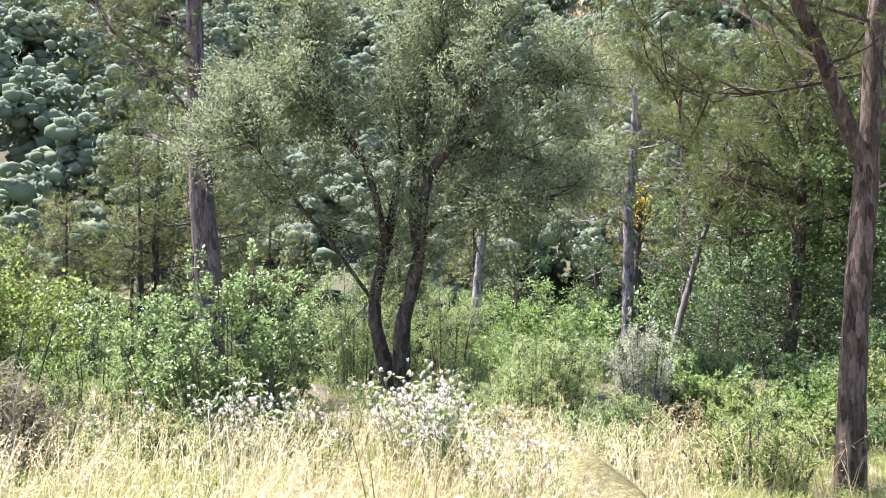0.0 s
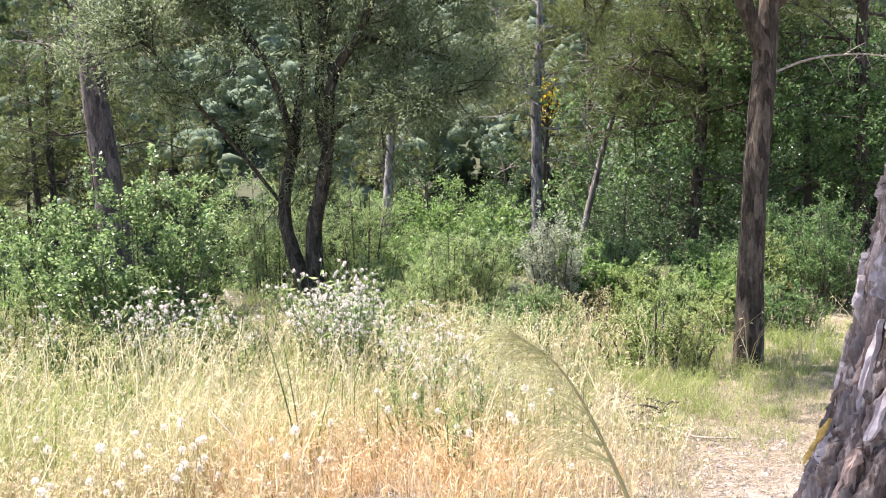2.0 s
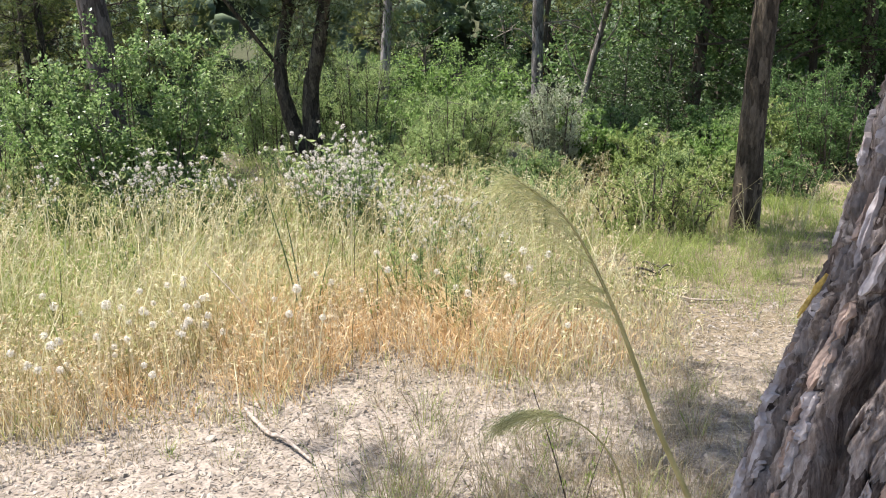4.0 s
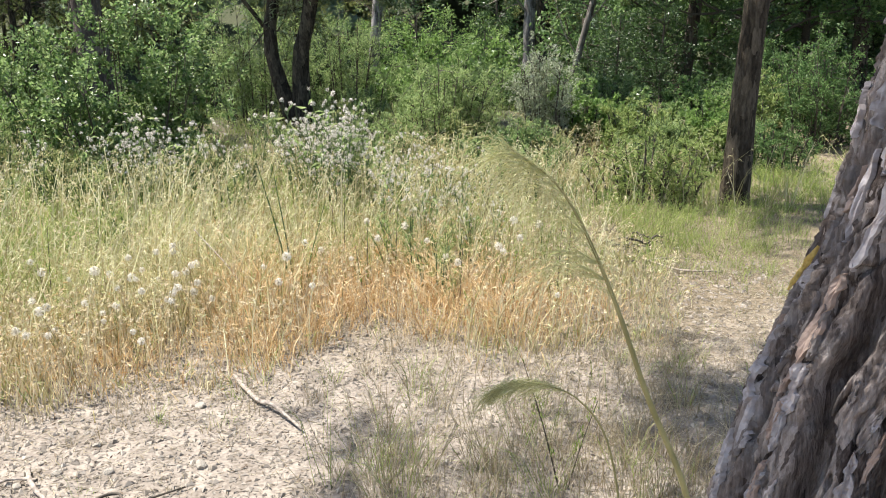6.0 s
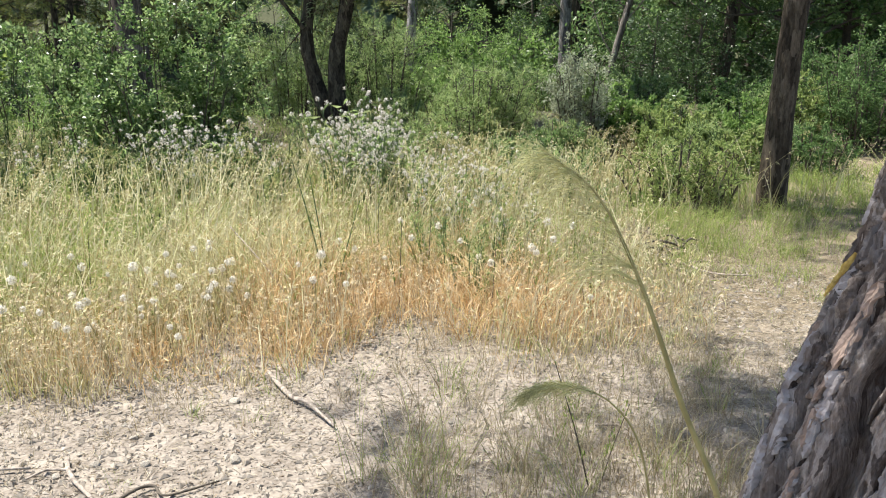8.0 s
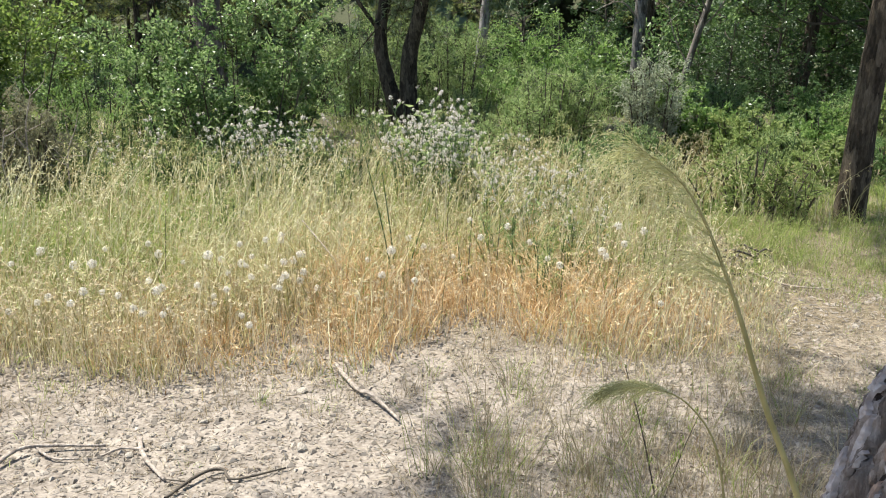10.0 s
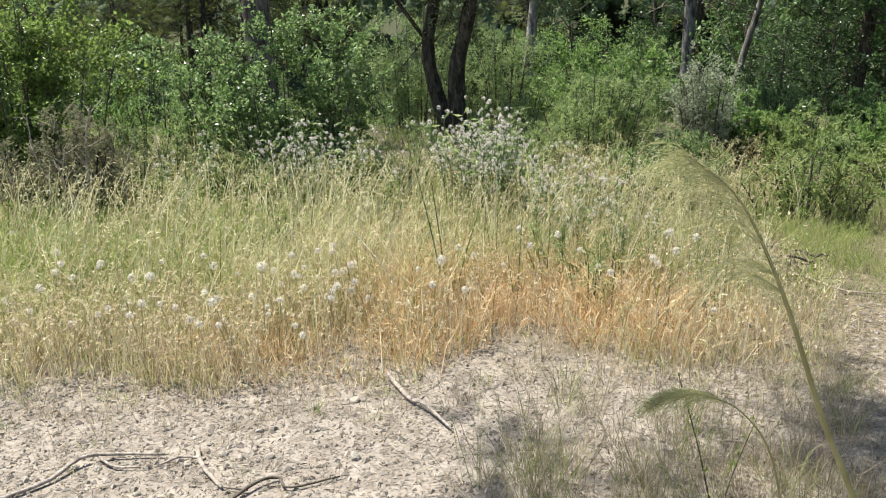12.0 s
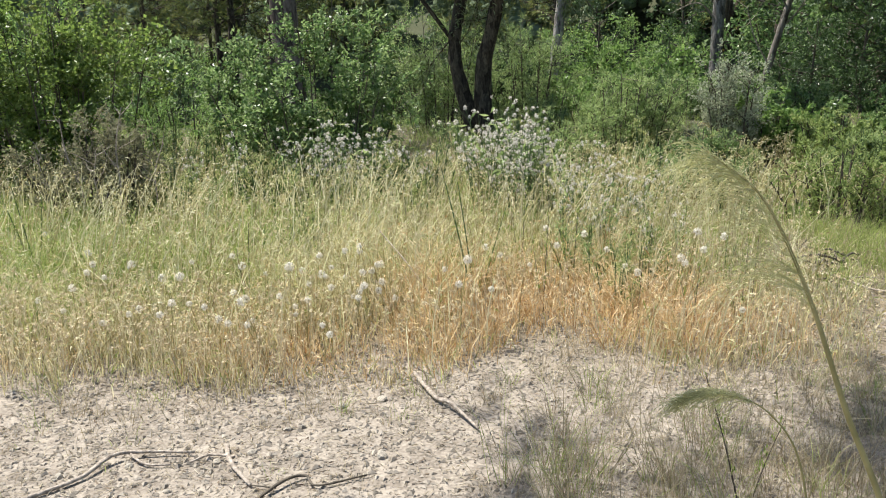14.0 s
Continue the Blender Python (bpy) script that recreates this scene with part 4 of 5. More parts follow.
        hz = np.interp(zz.ravel(), z[:, 0], np.arange(n))
        ii = np.clip(hz.astype(int), 3, n - 4)
        around = ang.ravel()
        jj = np.array([int(np.argmin(np.abs(np.sin((w[0] - q_) / 2)))) for q_ in around])
        near = np.percentile([rr[ii + di, (jj + dj) % m] for di in (-3, 0, 3) for dj in (-3, 0, 3)], 70, axis=0)
        mid = np.interp(zz.ravel(), z[:, 0], cx[:, 0])
        lift = near + 0.0075 + 0.003 * (np.abs(across.ravel()) ** 2) + g.normal(size=len(near)) * 0.0006
        ring = lambda rad: np.stack([mid + rad * np.cos(around), 0.03 * zz.ravel() + rad * np.sin(around), zz.ravel()], -1)
        i_, j_ = np.meshgrid(np.arange(rows - 1), np.arange(cols - 1), indexing="ij")
        face = np.stack([i_ * cols + j_, i_ * cols + j_ + 1, (i_ + 1) * cols + j_ + 1, (i_ + 1) * cols + j_], -1).reshape(-1, 4)
        rim = np.concatenate([np.arange(cols), np.arange(1, rows) * cols + cols - 1, (rows - 1) * cols + np.arange(cols - 2, -1, -1), np.arange(rows - 2, 0, -1) * cols])
        nxt = np.roll(rim, -1)
        half = rows * cols
        part("flake", Soup().add(np.concatenate([ring(lift), ring(lift - 0.012)]), None, np.concatenate([face, np.stack([rim, nxt, nxt + half, rim + half], -1)])), material, trunk)

    for centre, z0, length, width, material in ((-45, 0.88, 0.17, 0.026, TANFLAKE), (-43, 0.75, 0.09, 0.026, PALEFLAKE), (-52, 1.10, 0.16, 0.016, PALEFLAKE), (-38, 1.08, 0.2, 0.028, PALEFLAKE), (-44, 1.2, 0.1, 0.03, PALEFLAKE),
                                                (-72, 0.93, 0.08, 0.03, PALEFLAKE), (-74, 0.72, 0.09, 0.03, PALEFLAKE), (-66, 0.64, 0.1, 0.022, PALEFLAKE), (-75, 0.55, 0.11, 0.03, PALEFLAKE), (-14, 0.52, 0.06, 0.022, PALEFLAKE), (-5, 0.62, 0.12, 0.026, PALEFLAKE), (2, 0.8, 0.06, 0.03, TANFLAKE)):
        flake(centre, z0, length, width, material, int(1000 * z0 + abs(centre)))
    strew, laid = np.random.default_rng(63), 0
    while laid < 90:
        centre, z0 = strew.uniform(-100, 70), strew.uniform(0.1, 1.5)
        spot = deep[int(np.argmin(np.abs(z[:, 0] - z0))), int(np.argmin(np.abs(np.sin((w[0] - radians(centre + facing)) / 2))))]
        if spot < 0.1:
            flake(centre, z0, strew.uniform(0.03, 0.10), strew.uniform(0.008, 0.018), (PALEFLAKE, GREYFLAKE, GREYFLAKE, PALEFLAKE, GREYFLAKE, TANFLAKE)[laid % 6], 300 + laid)
            laid += 1
    s = Soup()
    tube(s, smooth_line([(-0.068, 0.015, 1.008), (-0.094, 0.015, 0.968), (-0.120, 0.015, 0.925)], 12), [0.002, 0.0055, 0.004, 0.005, 0.0015], 8, 0.3)
    part("lichen", s, LICHEN, t, "yellow lichen crust on the bark", smooth=True)
    # the crown overhead: it shades the ground in front
    fork = (0.54, 0.05, 2.5)
    limbs = [[fork, (0.6, 0.9, 3.7), (-0.9, 1.9, 4.5), (-1.9, 2.2, 4.8)], [fork, (1.2, 0.0, 4.4), (1.3, -0.4, 6.5)],
             [fork, (0.0, 0.3, 4.0), (-1.6, 1.1, 4.8), (-3.6, 1.9, 5.2)], [fork, (0.0, -0.2, 4.0), (-1.4, 0.3, 4.8), (-3.2, 0.8, 5.3)], [fork, (0.1, 0.6, 3.9), (-1.0, 1.9, 4.6)], [fork, (0.3, 1.1, 4.0), (-0.9, 2.0, 4.6), (-1.6, 2.3, 4.8)], [fork, (0.1, 0.1, 3.9), (-1.0, 0.6, 4.6), (-2.0, 0.9, 4.8)]]
    lines = []
    for pts in limbs:
        ln = smooth_line(pts, 14)
        s = Soup()
        tube(s, ln, [0.10, 0.04, 0.012], 8, 0.04)
        part("limb", s, BARK, t, smooth=True)
        lines.append(ln)
    b1, e1 = branch_out(lines, 26, 1.0, 0.4, 0.1)
    b2, e2 = branch_out([np.array([p, q]) for p, q in zip(b1, e1)], 6, 0.45, 0.2, 0.1)
    s = Soup()
    for p, q in zip(b1, e1):
        tube(s, bent(p, q), [0.015, 0.004], 4)
    part("twig_mass", s, BARK, t, kind="stuff")
    p, d = on_lines(b2, e2, 13500, 0.02)
    s = Soup()
    needle_tufts(s, p, d, 0.12, 0.008, 5)
    part("crown", s, PINE, t)


OLDBARK = old_bark_material()
PALEFLAKE = plain_material("pale_bark_scale", (0.26, 0.22, 0.205), (0.50, 0.45, 0.43), 45, 0.9, 1.0)
GREYFLAKE = plain_material("grey_bark_scale", (0.13, 0.105, 0.092), (0.27, 0.23, 0.205), 60, 0.9, 0.6)
TANFLAKE = plain_material("tan_bark_scale", (0.26, 0.19, 0.15), (0.44, 0.32, 0.25), 50, 0.9, 0.8)
old_pine()


# ---------------------------------------------------------------- meadow
def patchy(x, y, s, k):
    """A slow wavering value between 0 and 1."""
    return 0.5 + 0.25 * (np.sin(x * s + k) * np.cos(y * s * 1.3 + 2 * k) + np.sin((x + y) * s * 1.7 + 3 * k) * np.cos((x - y) * s * 0.8 + k))


def edge_of_meadow(x):
    return 3.31 + 0.06 * np.sin(x * 7 + 1) + 0.48 * np.exp(-((x - 0.08) / 0.38) ** 2) + 0.22 * np.clip(x - 0.75, 0, 0.7) + 2.1 * np.clip(x - 1.35, 0, 1)


def rustiness(x, y):
    """How much of the grass has dried to rust."""
    return 1.05 * np.exp(-((x - 0.1) / 0.85) ** 2 - ((y - 4.25) / 0.8) ** 2) + 0.7 * np.exp(-((x + 0.9) / 0.9) ** 2 - ((y - 3.65) / 0.4) ** 2) + 0.75 * np.exp(-((x - 1.0) / 0.5) ** 2 - ((y - 3.95) / 0.4) ** 2) + 0.3 * np.exp(-((x + 2.2) / 0.4) ** 2 - ((y - 3.5) / 0.3) ** 2)


def meadow():
    global rng
    rng = np.random.default_rng(13)
    sheets = {k: Soup() for k in ("straw", "rust", "green")}
    for near, far, half, tufts, each in ((3.0, 5.0, 3.0, 3500, 15), (5.0, 8.0, 4.8, 3700, 14), (8.0, 13.0, 7.0, 1500, 13)):
        cx, cy = rng.uniform(-half, half, tufts), rng.uniform(near, far, tufts)
        size = rng.uniform(0.5, 1.35, tufts) * (0.6 + 0.6 * patchy(cx, cy, 2.6, 0.3))
        a = rng.uniform(0, 2 * math.pi, (tufts, each))
        o = rng.uniform(0, 1, (tufts, each)) ** 0.7 * 0.075
        lean_to = rng.normal(size=(tufts, 1)) * 0.9
        x, y = (cx[:, None] + o * np.cos(a)).ravel(), (cy[:, None] + o * np.sin(a)).ravel()
        size = np.repeat(size, each)
        head = (a + lean_to).ravel()
        tone = np.repeat(rng.uniform(0, 1, tufts), each)
        e = edge_of_meadow(x) + rng.normal(size=len(x)) * 0.08
        keep = (y > e) & ~((x > 2.4) & (y > 7.6) & (rng.uniform(0, 1, len(x)) < 0.6)) & (rng.uniform(0, 1, len(x)) < (0.14 + np.clip((y - e) / 0.65, 0, 0.86)) * (1 - 0.55 * np.clip((x - 0.55) / 0.5, 0, 1) * np.clip((6.2 - y) / 0.8, 0, 1)))
        x, y, e, size, head, tone = x[keep], y[keep], e[keep], size[keep], head[keep], tone[keep]
        depth = np.clip((y - e) / 1.2, 0, 1)
        rust = rustiness(x, y)
        green = 0.2 + 0.72 * np.clip((y - 4.3) / 2.6, 0, 1) * (0.35 + 0.65 * patchy(x, y, 1.5, 1.0)) + 0.42 * np.clip((-x - 0.9) / 1.2, 0, 1) * np.clip((y - 3.6) / 1, 0, 1) + 0.25 * np.exp(-((x - 1.0) / 0.4) ** 2 - ((y - 4.9) / 0.5) ** 2) + 0.8 * np.clip((x - 1.6) / 1, 0, 1)
        kind = np.where(0.7 * tone + 0.3 * rng.uniform(0, 1, len(x)) < rust * 0.85, 1, np.where(0.5 * (1 - tone) + 0.5 * rng.uniform(0, 1, len(x)) < green, 2, 0))
        h = (0.09 + 0.27 * depth ** 0.7) * size * rng.uniform(0.45, 1.25, len(x)) * np.clip(1 - (y - 4.9) / 4.0, 0.55, 1.0)
        h = h * (1 - 0.4 * np.clip((x - 0.7) / 0.6, 0, 1))
        p = np.stack([x, y, height(x, y) - 0.01], 1)
        for i, k in enumerate(sheets):
            sel = kind == i
            blades(sheets[k], p[sel], h[sel], 0.0027 + 0.0003 * y[sel], 1.25, head[sel], 0.2)
        # ripe ears on some of the tips
        ear = rng.uniform(0, 1, len(x)) < 0.3
        q = p[ear] + np.stack([np.cos(head[ear]) * h[ear] * 0.3, np.sin(head[ear]) * h[ear] * 0.3, h[ear] * 0.85], 1)
        d = np.stack([np.cos(head[ear]), np.sin(head[ear]), rng.uniform(-0.4, 1.2, ear.sum())], 1)
        for i, k in enumerate(sheets):
            sel = kind[ear] == i
            leaves(sheets[k], q[sel], d[sel], 0.045, 0.0065, 0.05)
    solid("meadow_grass", sheets["straw"], STRAW, "tall dry straw-yellow meadow grass", "grass", kind="stuff")
    solid("rusty_grass", sheets["rust"], ORANGE, "patch of rust-orange dried grass", "grass", kind="stuff")
    solid("green_grass", sheets["green"], GREENGRASS, "yellowish green meadow grass", "grass", kind="stuff")


meadow()


def dry_tufts():
    """Thin grey-brown grass in front, on the bare earth, in loose clumps."""
    global rng
    rng = np.random.default_rng(17)
    s, g = Soup(), Soup()
    for cx, cy, r, clumps, h, green in ((0.05, 2.55, 0.20, 20, 0.38, 0.35), (0.3, 2.4, 0.28, 30, 0.28, 0.15), (0.95, 2.75, 0.42, 70, 0.24, 0.12), (0.72, 2.3, 0.45, 90, 0.20, 0.1), (1.0, 2.25, 0.4, 50, 0.2, 0.1), (0.5, 2.6, 0.5, 22, 0.42, 0.1), (1.35, 3.1, 0.4, 26, 0.14, 0.2), (0.0, 2.25, 0.3, 14, 0.11, 0.1), (1.4, 3.8, 0.5, 34, 0.10, 0.2),
                                       (0.5, 2.95, 0.4, 12, 0.13, 0.2), (1.95, 4.95, 0.55, 170, 0.12, 0.75), (2.3, 5.5, 0.65, 220, 0.17, 0.8), (3.1, 6.6, 0.7, 180, 0.2, 0.85), (1.7, 5.7, 0.5, 130, 0.18, 0.8), (-1.8, 2.9, 0.5, 30, 0.07, 0.2), (-0.9, 2.95, 0.6, 18, 0.05, 0.2), (-1.6, 3.28, 0.45, 46, 0.13, 0.2), (-0.7, 3.32, 0.35, 34, 0.12, 0.1), (0.3, 3.62, 0.35, 34, 0.15, 0.2), (0.95, 3.45, 0.4, 46, 0.15, 0.15), (1.2, 4.6, 0.4, 30, 0.10, 0.3), (0.05, 3.25, 0.3, 9, 0.20, 0.2), (0.45, 3.3, 0.35, 12, 0.14, 0.3), (-0.9, 3.2, 0.6, 16, 0.08, 0.1), (1.5, 3.6, 0.55, 70, 0.06, 0.1), (1.7, 4.3, 0.5, 70, 0.06, 0.2), (1.2, 3.3, 0.4, 60, 0.08, 0.15), (2.3, 4.6, 0.5, 70, 0.09, 0.5)):
        for k in range(clumps):
            a, q = rng.uniform(0, 6.3), r * math.sqrt(rng.uniform(0, 1))
            count = int(rng.integers(5, 20))
            w = rng.uniform(0, 6.3, count)
            o = 0.05 * rng.uniform(0, 1, count)
            x, y = cx + q * math.cos(a) + o * np.cos(w), cy + q * math.sin(a) + o * np.sin(w)
            blades(g if rng.uniform() < green else s, np.stack([x, y, height(x, y) - 0.01], 1), h * rng.uniform(0.3, 1.2, count), 0.0021, 1.2, w + rng.normal(0, 0.7, count), 0.15)
    solid("dry_grass", s, GREYGRASS, "thin grey-brown dry grass on bare earth", "grass", kind="stuff")
    solid("sparse_grass", g, GREENGRASS, "sparse short yellow-green grass on stony ground", "grass", kind="stuff")


dry_tufts()


# ---------------------------------------------------------------- meadow plants
def oat_stalks():
    """Tall straws with loose nodding ears."""
    global rng
    rng = np.random.default_rng(29)
    s = Soup()
    for near, far, half, count in ((3.4, 5.5, 3.2, 2600), (5.5, 8.5, 5.0, 2800)):
        x, y = rng.uniform(-half, half, count), rng.uniform(near, far, count)
        keep = (y > edge_of_meadow(x) + 0.1) & ~((x > 2.2) & (y > 6.5)) & (patchy(x, y, 2.0, 4.0) > 0.33) & ~((x > 1.3) & (y < 6)) & (rng.uniform(0, 1, count) > rustiness(x, y) * 0.8)
        x, y = x[keep], y[keep]
        n = len(x)
        p = np.stack([x, y, height(x, y) - 0.01], 1)
        h = rng.uniform(0.3, 0.68, n) * np.clip(1 - (y - 4.9) / 4.5, 0.6, 1.0) * (0.6 + 0.5 * np.clip((y - 3.3) / 2, 0, 1))
        a = rng.normal(0.3, 1.2, n)
        lean = np.stack([np.cos(a), np.sin(a), np.zeros(n)], 1) * (h * rng.uniform(0.1, 0.75, n))[:, None]
        w = np.array([0.0016, 0, 0]) * (1 + 0.06 * y[:, None])
        m, tip = p + [0, 0, 1] * (h * 0.6)[:, None] + lean * 0.35, p + [0, 0, 1] * h[:, None] + lean
        v = np.stack([p - w, p + w, m + w, m - w, tip + w * 0.5, tip - w * 0.5], 1)
        k = np.arange(n)[:, None] * 6
        q = np.concatenate([k + [[0, 1, 2, 3]], k + [[3, 2, 4, 5]]], 1).reshape(-1, 4)
        s.add(v, None, q)
        e = 7
        u = rng.uniform(0.45, 1.05, (n, e, 1))
        base = (m[:, None] * (1 - u) + tip[:, None] * u + rng.normal(size=(n, e, 3)) * 0.012).reshape(-1, 3)
        leaves(s, base, np.repeat(lean, e, 0) * 3 + rng.normal(size=base.shape) * 0.5 + [0, 0, -0.2], 0.03, 0.007)
    solid("oat_grass", s, STRAW, "tall pale wild oat straws with nodding ears", "grass", kind="stuff")


oat_stalks()


def puff(s, c, r, n, spread=1.0):
    """A ball of fine white hairs, each ending in a small star."""
    d = unit(rng.normal(size=(n, 3)) + [0, 0, 0.15 * spread])
    p = np.asarray(c) + d * r * 0.15
    leaves(s, p, d, r * 0.85, r * 0.12, 0.0)
    tip = np.asarray(c) + d * r * 0.85
    t1 = unit(np.cross(d, rng.normal(size=d.shape)))
    t2 = np.cross(d, t1)
    w = r * 0.17
    v = np.stack([tip - t1 * w, tip - t2 * w, tip + t1 * w + d * w * 0.4, tip + t2 * w], 1)
    s.add(v, None, np.arange(n * 4).reshape(n, 4))


def dandelions():
    """Seed heads on thin bare stalks along the front of the meadow."""
    global rng
    rng = np.random.default_rng(41)
    kinds = []
    for k in range(4):
        t = thing("dandelion", "white fluffy seed head on a thin bare stalk", "flower", group="seed heads in the meadow")
        h = 0.23 + 0.05 * k
        top = np.array([rng.normal() * 0.03, rng.normal() * 0.03, h])
        s = Soup()
        tube(s, smooth_line([(0, 0, 0), top * [0.3, 0.3, 0.5], top], 6), [0.0018, 0.0013], 4)
        part("stalk", s, STRAWSTEM, t)
        s = Soup()
        puff(s, top, 0.018, 80)
        part("seed_head", s, FLUFF, t)
        s = Soup()
        tube(s, [top - [0, 0, 0.006], top, top + [0, 0, 0.002]], [0.002, 0.003, 0.0015], 6)
        part("receptacle", s, STRAWSTEM, t)
        kinds.append(t)
    spots = [(-0.35, 4.0), (-0.16, 3.92), (0.36, 4.45), (0.35, 4.30), (0.56, 4.15), (0.66, 4.2), (0.77, 4.4), (0.70, 4.05), (-0.9, 3.5), (-1.02, 3.75), (-1.5, 3.45), (-2.7, 4.82), (-2.4, 4.53), (-2.28, 4.12), (-2.17, 4.09), (-1.99, 4.17), (-2.29, 3.88), (-2.18, 3.67), (-2.04, 3.66), (-1.69, 4.19), (-1.86, 3.67), (-1.3, 3.41),
             (1.0, 4.3), (-1.33, 4.2)]
    for k in range(58):
        x = rng.normal(-1.0, 0.4) if k % 3 else rng.uniform(-2.4, 0.9)
        spots.append((x, float(edge_of_meadow(x)) + rng.uniform(0.12, 1.0)))
    for i, (x, y) in enumerate(spots):
        m = pose(x, y, float(height(x, y)) - 0.01, rng.normal() * 6, rng.normal() * 6, rng.uniform(0, 360)) @ Matrix.Scale(rng.uniform(0.8, 1.15), 4)
        if i < 4:
            kinds[i].matrix_basis = m
        else:
            copy_thing(kinds[i % 4], m)


dandelions()


def thistles():
    """Bushy thistles gone to seed, with many downy heads."""
    global rng
    rng = np.random.default_rng(43)
    kinds = []
    for k in range(4):
        t = thing("thistle", "thistle gone to seed with pale downy heads", "plant", group="thistles in the meadow")
        st = Soup()
        lf = Soup()
        heads = []
        for j in range(7):
            a, o = rng.uniform(0, 6.28), rng.uniform(0.02, 0.24)
            top = np.array([math.cos(a) * o, math.sin(a) * o, rng.uniform(0.46, 0.86)])
            ln = smooth_line([(0, 0, 0), top * [0.4, 0.4, 0.5], top], 7)
            tube(st, ln, [0.004, 0.0018], 4)
            heads.append(top)
            for q in range(4):
                c = ln[int(rng.integers(3, 6))]
                e = c + np.array([rng.normal() * 0.06, rng.normal() * 0.06, rng.uniform(0.04, 0.13)])
                tube(st, bent(c, e, 0.1, 4), [0.002, 0.0012], 3)
                heads.append(e)
            pp, dd = on_lines(ln[:-1], ln[1:], 8, 0.004)
            leaves(lf, pp, rng.normal(size=pp.shape) + [0, 0, 0.2], 0.09, 0.018)
        part("stalk", st, GREENSTEM, t)
        part("foliage", lf, WILLOW, t)
        for c in heads:
            s = Soup()
            puff(s, c, 0.010 + 0.013 * rng.uniform() ** 1.2, 36, 3)
            part("flower_head", s, THISTLE, t)
        kinds.append(t)
    spots = [(-0.20, 6.6, 1.0), (-0.32, 6.7, 0.95), (-0.08, 6.5, 1.0), (0.04, 6.6, 0.95), (-0.2, 6.3, 0.9), (0.0, 6.2, 0.85), (0.15, 6.3, 0.8), (-0.1, 6.0, 0.75), (0.25, 5.9, 0.8), (0.35, 5.7, 0.8), (0.2, 5.5, 0.75), (0.5, 5.5, 0.75), (0.45, 5.15, 0.7), (0.7, 5.4, 0.7),
             (-1.35, 6.8, 0.95), (-1.55, 6.9, 0.9), (-1.15, 6.7, 0.9), (-1.7, 7.0, 0.9), (-1.4, 6.4, 0.75), (-2.2, 6.7, 0.8), (-2.6, 6.6, 0.75), (-0.8, 6.6, 0.65), (0.85, 5.0, 0.55), (0.62, 4.8, 0.5), (0.9, 5.8, 0.6), (-0.3, 6.9, 1.05), (-0.12, 6.75, 1.1), (0.06, 6.85, 1.0), (-0.25, 6.45, 1.0), (-0.4, 6.5, 0.9), (0.1, 6.45, 0.9), (-0.02, 6.35, 0.95), (-0.15, 6.55, 1.0), (-0.05, 6.5, 1.0), (0.65, 5.85, 0.7), (0.5, 6.1, 0.7), (-1.25, 6.95, 0.95), (-1.0, 6.9, 0.85), (-1.85, 6.8, 0.85), (-1.6, 6.6, 0.8), (0.35, 5.35, 0.6), (0.36, 6.25, 0.8), (0.8, 6.0, 0.7), (0.6, 6.3, 0.75)]
    for i, (x, y, f) in enumerate(spots):
        m = pose(x, y, float(height(x, y)) - 0.01, rng.normal() * 4, rng.normal() * 4, rng.uniform(0, 360)) @ Matrix.Scale(f, 4)
        if i < 4:
            kinds[i].matrix_basis = m
        else:
            copy_thing(kinds[i % 4], m)


thistles()


def stalk_plant(x, y, stalks, mat, label):
    """Stiff dark stalks with short side twigs, standing out of the grass."""
    t = thing("stalk", label, "plant", Matrix.Translation((x, y, float(height(x, y)) - 0.01)))
    for dx, dy, h, r in stalks:
        ln = smooth_line([(dx * 0.1, dy * 0.1, 0), (dx * 0.5, dy * 0.5, h * 0.5), (dx, dy, h)], 8)
        s = Soup()
        tube(s, ln, [r, r * 0.8, r * 0.4], 5)
        part("stem", s, mat, t)
        s = Soup()
        b, e = branch_out([ln], 9, 0.05, 0.25, 0.9, 0.25)
        p, d = on_lines(b, e, 40, 0.006)
        leaves(s, p, d, 0.02, 0.006)
        part("foliage", s, GREENGRASS, t)


def dry_heads():
    """Low half-dry herbs with many small buff seed heads along the front of the meadow."""
    global rng
    rng = np.random.default_rng(45)
    s = Soup()
    for lo, hi, near, deep, n, high in ((-2.9, -1.0, 0.05, 0.9, 1500, 0.24), (-1.0, 0.3, 0.1, 0.8, 350, 0.26), (0.5, 1.5, 0.1, 1.3, 420, 0.26), (-2.6, 1.6, 1.2, 1.6, 700, 0.36)):
        x = rng.uniform(lo, hi, n)
        y = edge_of_meadow(x) + near + deep * rng.uniform(0, 1, n)
        p = np.stack([x, y, height(x, y) - 0.01], 1)
        h = high * rng.uniform(0.55, 1.15, n)
        top = p + np.stack([rng.normal(size=n) * 0.04, rng.normal(size=n) * 0.04, h], 1)
        side = np.array([0.0012, 0, 0])
        s.add(np.stack([p - side, p + side, top + side * 0.6, top - side * 0.6], 1), None, np.arange(n * 4).reshape(n, 4))
        each = 9
        out = unit(rng.normal(size=(n * each, 3)) + [0, 0, 0.6])
        leaves(s, np.repeat(top, each, 0), out, 0.013, 0.008, 0.1)
    solid("seed_heads", s, BUFF, "small buff seed heads on low dry herbs", "grass", kind="stuff")


